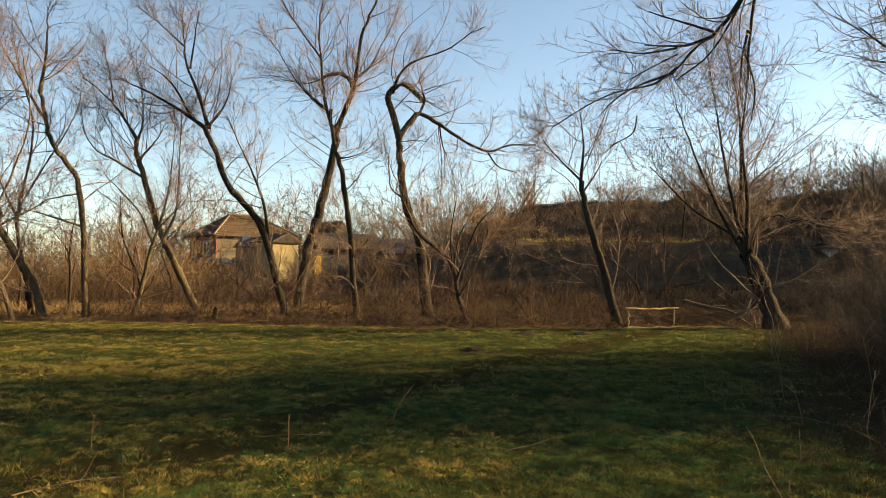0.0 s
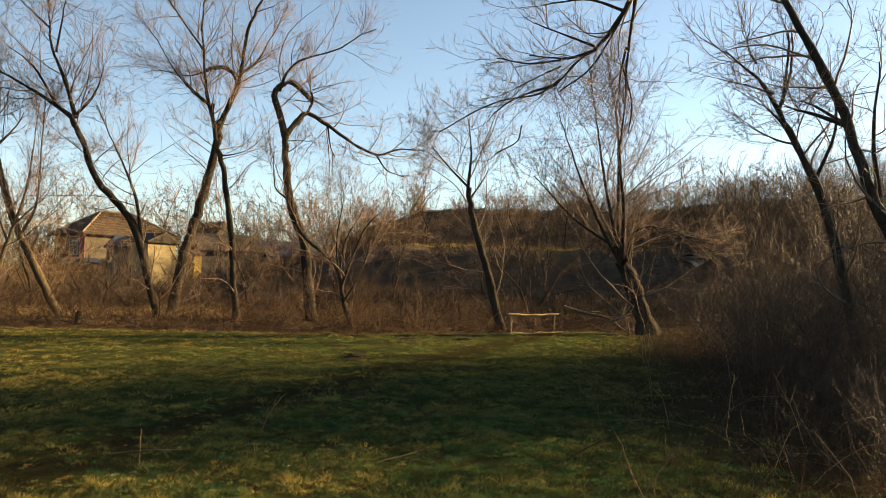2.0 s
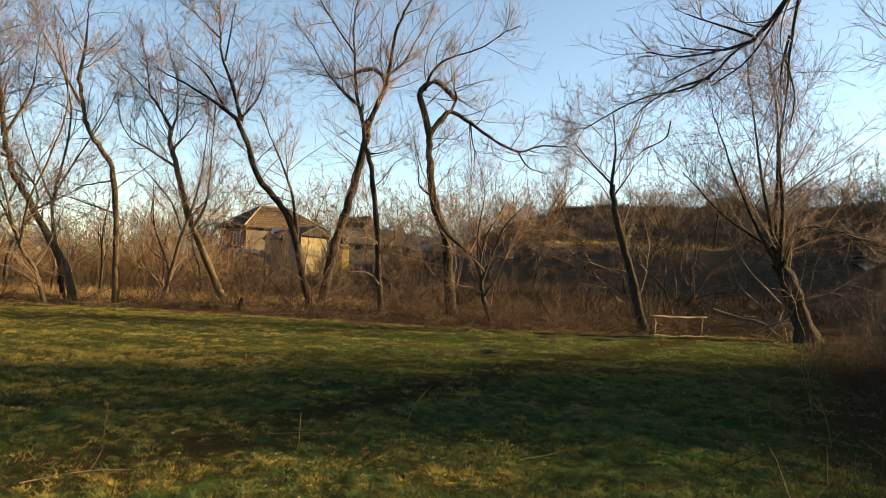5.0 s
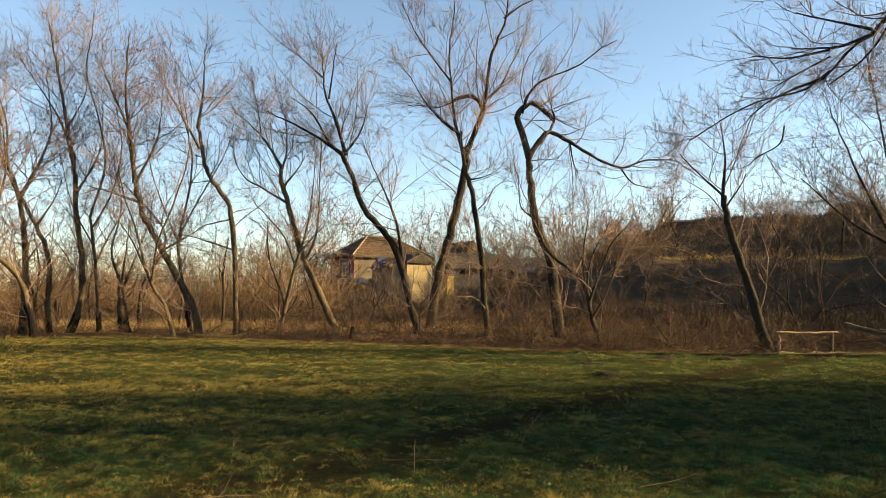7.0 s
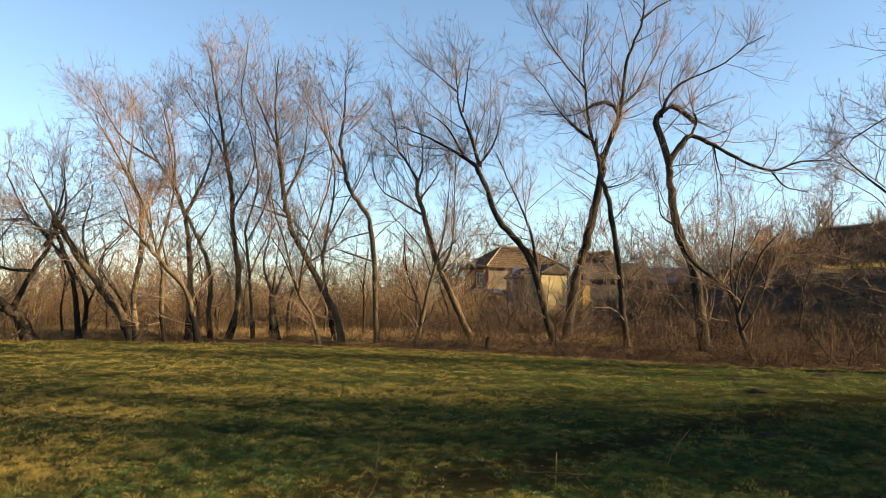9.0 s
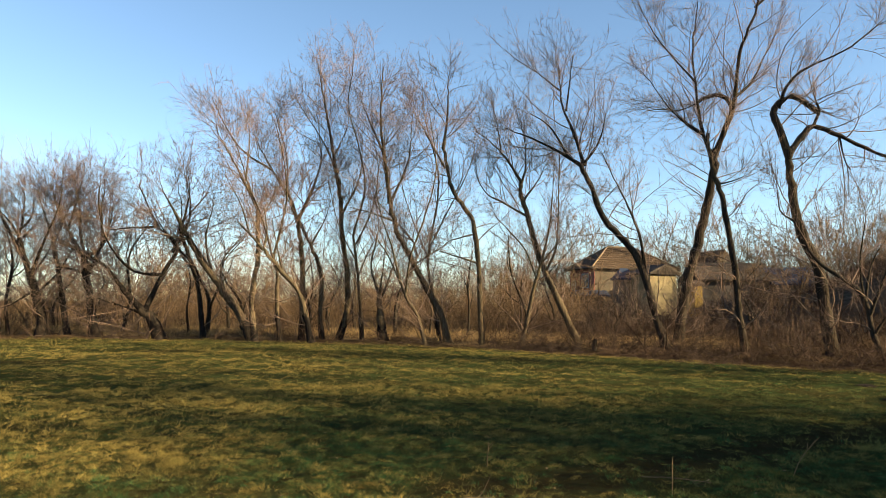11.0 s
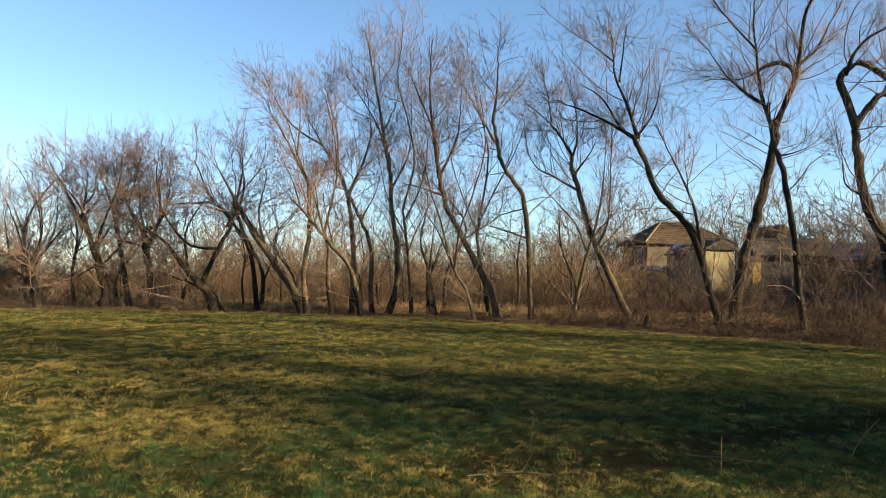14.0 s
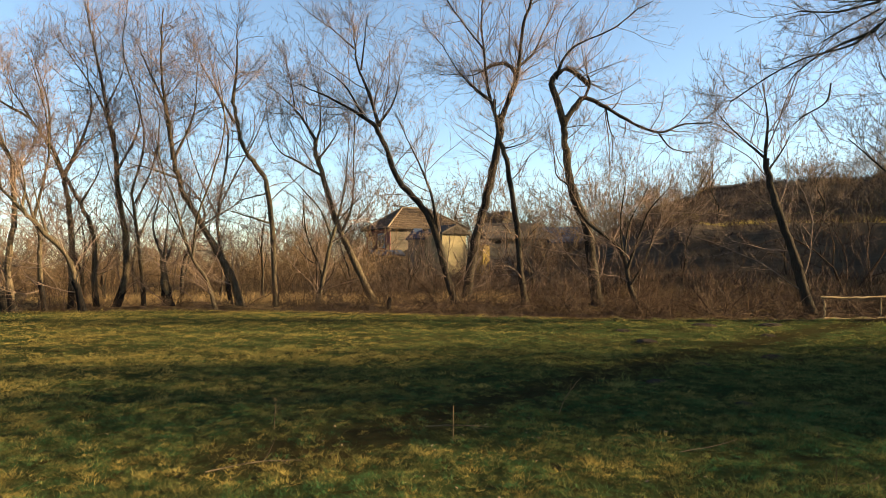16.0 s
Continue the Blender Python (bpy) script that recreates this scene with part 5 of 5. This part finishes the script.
SLATE = material("grey_roof_sheet", (0.055, 0.047, 0.037), (0.037, 0.031, 0.025), 1.0, 9, 0.8, 0.3)
CREAM = material("cream_plaster", (0.105, 0.09, 0.066), (0.075, 0.065, 0.048), 0.8, 12, 0.9, 0.1)
YELLOW = material("yellow_boards", (0.34, 0.24, 0.06), (0.26, 0.18, 0.045), 0.8, 12, 0.9, 0.1)
RIDGE = material("ridge_tile", (0.17, 0.13, 0.085), (0.12, 0.095, 0.065), 3, 12, 0.9, 0.1)
DARKWALL = material("dark_plaster", (0.052, 0.0455, 0.0358), (0.0358, 0.0312, 0.026), 0.8, 12, 0.9, 0.1)
BLUE = material("blue_sheet", (0.0325, 0.0455, 0.0715), (0.0195, 0.026, 0.0455), 1.0, 9, 0.6, 0.1)
WHITE = material("white_paint", (0.4, 0.4, 0.385), (0.32, 0.32, 0.305), 1.0, 9, 0.7, 0.05)
GLASS = material("dark_pane", (0.03, 0.035, 0.045), (0.02, 0.025, 0.03), 1.0, 9, 0.08, 0, spec=0.6)


def box_bm(x0, x1, y0, y1, z0, z1, bevel=0.0):
    bm = bmesh.new()
    bmesh.ops.create_cube(bm, size=1, matrix=Matrix.Translation(((x0 + x1) / 2, (y0 + y1) / 2, (z0 + z1) / 2)) @ Matrix.Diagonal((x1 - x0, y1 - y0, z1 - z0, 1)))
    if bevel:
        bmesh.ops.bevel(bm, geom=bm.edges[:], offset=bevel, segments=2, affect="EDGES")
    return bm


def roof_bm(x0, x1, y0, y1, z0, z1, hip=0.0, thick=0.12, along="x"):
    """A roof over the rectangle: gabled, or hipped where hip is the ridge's set-back."""
    ym, xm = (y0 + y1) / 2, (x0 + x1) / 2
    bm = bmesh.new()
    if along == "x":
        ridge = [(x0 + hip, ym, z1), (x1 - hip, ym, z1)]
        base = [(x0, y0, z0), (x1, y0, z0), (x1, y1, z0), (x0, y1, z0)]
    else:
        ridge = [(xm, y0 + hip, z1), (xm, y1 - hip, z1)]
        base = [(x1, y0, z0), (x1, y1, z0), (x0, y1, z0), (x0, y0, z0)]
    v = [bm.verts.new(p) for p in base + ridge]
    w = [bm.verts.new((p[0], p[1], p[2] - thick)) for p in base + ridge]
    for f in ((0, 1, 5, 4), (2, 3, 4, 5), (1, 2, 5), (3, 0, 4)):
        bm.faces.new([v[i] for i in f])
        bm.faces.new([w[i] for i in reversed(f)])
    for i in range(4):
        j = (i + 1) % 4
        bm.faces.new([v[i], w[i], w[j], v[j]])
    bmesh.ops.recalc_face_normals(bm, faces=bm.faces[:])
    return bm


def window(parent, x, z, w, h, y, turn=None):
    """A window in the wall at y, facing -y before the turn."""
    def put(name, bm, mat, on, label=""):
        if turn:
            bm.transform(turn)
        return part(name, bm, mat, on, label)
    e = put("window", box_bm(x - w / 2, x + w / 2, y - 0.02, y + 0.05, z, z + h), GLASS, parent, "dark pane in a white frame")
    for a in (box_bm(x - w / 2 - 0.09, x - w / 2, y - 0.06, y + 0.04, z - 0.09, z + h + 0.09), box_bm(x + w / 2, x + w / 2 + 0.09, y - 0.06, y + 0.04, z - 0.09, z + h + 0.09),
              box_bm(x - w / 2, x + w / 2, y - 0.06, y + 0.04, z + h, z + h + 0.09), box_bm(x - w / 2, x + w / 2, y - 0.06, y + 0.04, z - 0.09, z),
              box_bm(x - 0.04, x + 0.04, y - 0.055, y - 0.022, z, z + h), box_bm(x - w / 2, x - 0.04, y - 0.055, y - 0.022, z + h * 0.6, z + h * 0.6 + 0.06), box_bm(x + 0.04, x + w / 2, y - 0.055, y - 0.022, z + h * 0.6, z + h * 0.6 + 0.06)):
        put("window_frame", a, WHITE, e)


def gable_bm(x0, x1, y, z, rise, thick=0.2):
    """A triangular gable that stands on a wall's top, at the wall's front plane."""
    bm = bmesh.new()
    tri = ((x0, z), (x1, z), ((x0 + x1) / 2, z + rise))
    front = [bm.verts.new((a, y, b)) for a, b in tri]
    back = [bm.verts.new((a, y + thick, b)) for a, b in tri]
    bm.faces.new(front)
    bm.faces.new(back[::-1])
    for i in range(3):
        bm.faces.new([front[i], back[i], back[(i + 1) % 3], front[(i + 1) % 3]])
    bmesh.ops.recalc_face_normals(bm, faces=bm.faces[:])
    return bm


AZ = radians(16.6)


def lot(u, d, z, turn=0):
    """A place u metres to the right and d metres out along the view to the village; turn: degrees to the sunny side."""
    return pose(-math.sin(AZ) * d + math.cos(AZ) * u, math.cos(AZ) * d + math.sin(AZ) * u, z, 0, 0, math.degrees(AZ) + turn)


def main_house():
    """The corner of the front and the left side stands at the origin."""
    e = thing("house", lot(-3.35, 58, 1.5, 28), "village house with a hipped brown tile roof", "house")
    part("wall", box_bm(0, 7.0, 0, 5.0, -2.2, 3.2), CREAM, e, "cream plaster wall")
    part("side_wall", box_bm(-0.06, -0.003, 0.0, 5.0, -2.2, 3.2), PINK, e, "red plaster side wall")
    part("roof", roof_bm(-0.45, 7.45, -0.45, 5.45, 3.15, 5.05, 2.75), TILE, e, "weathered brown tiled roof")
    for a, b in (((2.3, 2.5, 5.07), (-0.45, -0.45, 3.18)), ((2.3, 2.5, 5.07), (-0.45, 5.45, 3.18)), ((4.7, 2.5, 5.07), (7.45, -0.45, 3.18)), ((2.3, 2.5, 5.08), (4.7, 2.5, 5.08))):
        pole("ridge_tile", a, b, 0.08, 0.08, RIDGE, e, 5, bend=0.0)
    # rows of tiles stand a little proud down the front slope
    for n in range(9):
        f = (n + 0.5) / 9
        y, z = -0.45 + f * 2.95, 3.15 + f * 1.9
        part("tile_batten", box_bm(-0.4 + f * 2.7, 7.4 - f * 2.7, y - 0.16, y + 0.05, z - 0.08, z + 0.03), TILE, e)
    left = Matrix.Rotation(radians(-90), 4, "Z")
    window(e, -1.7, 1.6, 1.2, 1.05, -0.06, left)
    window(e, -4.1, 1.5, 0.7, 0.6, -0.06, left)
    part("gutter", box_bm(-0.4, 7.4, -0.52, -0.42, 3.06, 3.14, 0.02), SLATE, e, "dark gutter under the eaves")
    p = thing("lean_to", lot(-4.4, 56.5, 1.2, 20), "low grey-blue lean-to before the red wall", "shed")
    part("wall", box_bm(-0.3, 2.0, -0.5, 1.2, -1.5, 1.2), DARKWALL, p)
    part("roof", roof_bm(-0.5, 2.2, -0.7, 1.4, 1.2, 1.6, 0.0), BLUE, p)
    y = thing("outbuilding", lot(1.1, 54.5, 1.5, 38), "sunlit pale yellow outbuilding with a low gable", "house")
    part("wall", box_bm(-1.1, 1.3, -1.0, 1.2, -2.2, 2.55), PLASTER, y)
    part("roof", roof_bm(-1.35, 1.55, -1.3, 1.5, 2.5, 3.15, 0.0, along="y"), SLATE, y)
    part("gable", gable_bm(-1.1, 1.3, -1.0, 2.55, 0.5), PLASTER, y)
    t = thing("tarpaulin_shelter", lot(-1.05, 55.5, 1.6, 20), "dark blue sheeted lean-to beside the house", "shelter")
    part("roof", roof_bm(-0.75, 0.75, -0.9, 0.9, 2.05, 2.85, 0.45), BLUE, t)
    part("wall", box_bm(-0.6, 0.6, -0.6, 0.7, -1.8, 2.05), GREYWALL, t)


def barn():
    e = thing("barn", lot(6.8, 60, 1.5, 12), "long low barn with a grey roof and pale gable", "barn")
    part("wall", box_bm(-2.6, 2.6, -2.4, 2.6, -2.2, 2.2), GREYWALL, e)
    part("roof", roof_bm(-2.9, 3.0, -2.8, 3.0, 2.15, 3.6), SLATE, e)
    g = thing("barn", lot(6.35, 65, 2.1, 25), "small gabled building with a pale plaster gable", "barn")
    part("wall", box_bm(-1.1, 1.1, -2, 2, -2, 3.0), CREAM, g)
    part("gable", gable_bm(-1.1, 1.1, -2.0, 3.0, 1.1), CREAM, g)
    part("roof", roof_bm(-1.4, 1.4, -1.75, 2.3, 2.95, 4.35, 0.0, along="y"), TILE, g)
    y = thing("shed", lot(4.05, 55, 1.3, 38), "little bright yellow shed", "shed")
    part("wall", box_bm(-0.35, 0.35, -0.4, 0.4, -1.5, 1.95), YELLOW, y)
    part("roof", roof_bm(-0.5, 0.5, -0.55, 0.55, 1.9, 2.2), SLATE, y)
    b = thing("shed", lot(11.2, 60, 1.9, 8), "long shed with a dark blue sheet roof", "shed")
    part("wall", box_bm(-1.5, 1.5, -2, 2, -2.2, 1.5), GREYWALL, b)
    part("roof", roof_bm(-1.8, 1.9, -2.4, 2.4, 1.45, 2.8), BLUE, b)


main_house()
barn()


def hill_house(x, y, w, d, h, rise, wall, roof, label, turn=0):
    e = thing("house", pose(x, y, float(land(x, y)), 0, 0, turn), label, "house")
    part("wall", box_bm(-w / 2, w / 2, 0, d, -1.5, h), wall, e)
    part("roof", roof_bm(-w / 2 - 0.4, w / 2 + 0.4, -0.4, d + 0.4, h - 0.05, h + rise, 1.2), roof, e)


hill_house(10.2, 82, 6.2, 6, 0.5, 0.5, DARKWALL, SLATE, "low hillside house with a dark roof")
hill_house(28.0, 84, 5, 6, 0.9, 1.6, DARKWALL, SLATE, "hillside house behind bare trees")
hill_house(21.4, 41.5, 0.8, 1.0, 0.5, 0.2, WHITE, SLATE, "small white house seen through branches", 26)


# ---- small things on the meadow ----
SOIL = material("mole_soil", (0.0455, 0.0338, 0.0234), (0.0286, 0.0221, 0.0156), 8, 40, 1.0, 0.8)
DEADWOOD = material("dead_wood", (0.13, 0.1, 0.06), (0.075, 0.056, 0.036), 5, 30, 0.9, 0.5)


def molehill(x, y, r, h, seed):
    g = np.random.default_rng(seed)
    bm = bmesh.new()
    bmesh.ops.create_icosphere(bm, subdivisions=3, radius=1)
    for v in bm.verts:
        k = 1 + 0.22 * noise.noise(v.co * 2.3 + Vector((seed, 0, 0))) + 0.12 * noise.noise(v.co * 6)
        v.co = Vector((v.co.x * r * k * 1.15, v.co.y * r * k, max(v.co.z, -0.3) * h * k))
    me = bpy.data.meshes.new("molehill")
    bm.to_mesh(me)
    bm.free()
    me.materials.append(SOIL)
    ob = new("molehill", me)
    ob.matrix_basis = pose(x, y, float(land(x, y)), 0, 0, g.uniform(0, 360))
    tagged(ob, "small dark molehill of crumbled soil in the grass", "molehill", "molehills on the meadow")


for n, (x, y, r) in enumerate(((0.1, 14.5, 0.3), (1.5, 18.5, 0.4), (1.1, 8.5, 0.16), (2.1, 12.7, 0.25), (0.2, 9.9, 0.2), (3.1, 18.9, 0.35), (-0.4, 16.8, 0.25), (2.6, 16.2, 0.22), (0.9, 11.4, 0.15))):
    molehill(x, y, r * 0.7, r * 0.2, 40 + n)


STALK = material("dry_stalk", (0.17, 0.122, 0.062), (0.1, 0.07, 0.036), 0.5, 12, 0.85, 0)


def weed(x, y, h, lean, turn, seed, forks=3):
    g = np.random.default_rng(seed)
    e = thing("dry_weed", pose(x, y, float(land(x, y)), 0, 0, turn), "single dry forked weed stalk in the grass", "weed", "dry weed stalks")
    P = spline([(0, 0, -0.02), (lean * 0.3, 0.0, h * 0.4), (lean * 0.7, 0.01, h * 0.75), (lean, 0.0, h)], 8)
    v, f = tubes(P[None], np.linspace(0.0045, 0.0025, 8)[None], 5)
    under("stalk", mesh_from("stalk", v, f, STALK), e)
    B, BR = grow(g, P[None], np.linspace(0.005, 0.003, 8)[None], np.array([forks]), (0.25 * h, 0.45 * h), (30, 60), 4, up=0.2, wild=0.3, rtip=0.0022, lo=0.45)
    for b, r in zip(B, BR):
        v, f = tubes(b[None], r[None], 4)
        under("side_stalk", mesh_from("side_stalk", v, f, STALK), e)


for n, (x, y, h, lean, turn) in enumerate(((-0.85, 7.5, 0.36, 0.2, 0), (-1.65, 6.2, 0.26, 0.0, 0), (-3.4, 6.1, 0.3, 0.02, 20), (3.5, 7.45, 0.5, 0.18, 200), (4.0, 9.0, 0.7, 0.15, 150), (4.6, 10.4, 0.8, -0.2, 10),
                                          (3.9, 7.0, 0.6, 0.25, 40), (4.9, 8.6, 0.9, 0.2, 200), (3.2, 9.6, 0.5, 0.1, 90), (5.3, 12.2, 0.9, 0.2, 300), (4.5, 6.6, 0.7, 0.3, 130))):
    weed(x, y, h, lean, turn, 70 + n)


def fallen(points, r0, r1, seed, label, name="fallen_branch", mat=None, forks=2):
    g = np.random.default_rng(seed)
    x0, y0 = points[0][:2]
    e = thing(name, (x0, y0, float(land(x0, y0))), label, "branch")
    p = np.array([(a - x0, b - y0, c) for a, b, c in points])
    span = float(np.linalg.norm(p[-1] - p[0]))
    P = spline(p, 10) + g.normal(size=(10, 3)) * r0 * 0.25
    R = np.linspace(r0, r1, 10)
    v, f = tubes(P[None], R[None], 7)
    under("stem", mesh_from("stem", v, f, mat or DEADWOOD), e)
    B, BR = grow(g, P[None], R[None], np.array([forks]), (0.15 * span, 0.4 * span), (30, 60), 4, up=0.1, wild=0.4, rtip=r1 * 0.5, lo=0.3)
    for b, r in zip(B, BR):
        v, f = tubes(b[None], r[None], 5)
        under("side_branch", mesh_from("side_branch", v, f, mat or DEADWOOD), e)


fallen([(7.6, 24.9, 0.95), (8.3, 24.7, 0.75), (9.1, 24.5, 0.6), (9.8, 24.4, 0.1)], 0.07, 0.04, 1, "pale bare log leaning by the ditch", "fallen_log", forks=3)
fallen([(8.6, 23.6, 0.1), (9.0, 23.5, 0.42), (9.6, 23.2, 0.66), (10.2, 23.0, 0.5)], 0.06, 0.04, 2, "pale bent log before a leaning trunk", "fallen_log", forks=2)
fallen([(-3.2, 4.7, 0.03), (-2.9, 4.95, 0.06), (-2.6, 5.1, 0.05)], 0.006, 0.003, 3, "thin dry stick lying in the grass", forks=3)
fallen([(-2.0, 6.5, 0.03), (-1.7, 6.45, 0.07), (-1.4, 6.6, 0.04)], 0.006, 0.003, 4, "thin dry twig lying in the grass", forks=4)
fallen([(3.0, 7.8, 0.02), (3.4, 7.5, 0.08), (3.7, 7.3, 0.05)], 0.008, 0.004, 5, "pale dry stick at the thicket's edge", forks=2)
fallen([(0.3, 6.2, 0.02), (0.6, 6.4, 0.04), (0.8, 6.7, 0.03)], 0.004, 0.002, 6, "thin dry twig lying in the grass", forks=2)


def stump(x, y, r, h, seed):
    g = np.random.default_rng(seed)
    e = thing("tree_stump", (x, y, float(land(x, y))), "short broken tree stump in dry brush", "stump")
    P = spline([(0, 0, -0.1), (0.02, 0, h * 0.5), (0.06, 0.02, h)], 7)
    v, f = tubes(P[None], (np.array([1.5, 1.2, 1.05, 1.0, 1.0, 0.95, 0.8]) * r)[None], 10)
    v = v + g.normal(size=v.shape) * 0.08 * r
    under("trunk", mesh_from("trunk", v, f, BARK), e)


stump(-9.3, 25.4, 0.08, 0.45, 1)

# leaf litter and pale bits scattered over the near grass
LEAF = material("fallen_leaf", (0.272, 0.208, 0.12), (0.136, 0.088, 0.048), 2, 20, 0.8, 0, translucent=0.2, island=0.6)
rng = np.random.default_rng(31)
x, y = sector(rng, 700, 4.2, 11)
d = np.hypot(x + 1.2, y - 6.0)
keep = (d < 1.6) | (rng.random(700) < 0.35)
x, y = x[keep], y[keep]
n = len(x)
a = rng.uniform(0, 6.28, n)
sz = rng.uniform(0.008, 0.022, n)[:, None]
u = np.stack([np.cos(a), np.sin(a), rng.uniform(-0.4, 0.4, n)], -1) * sz
w = np.stack([-np.sin(a), np.cos(a), rng.uniform(-0.4, 0.4, n)], -1) * sz * 0.6
p = np.stack([x, y, land(x, y) + 0.035], -1)
v = np.stack([p - u, p + w, p + u, p - w], 1).reshape(-1, 3)
tagged(new("leaf_litter", mesh_from("leaf_litter", v, np.arange(4 * n).reshape(n, 4), LEAF, False)), "scattered pale dead leaves on the grass", "leaves", kind="stuff")
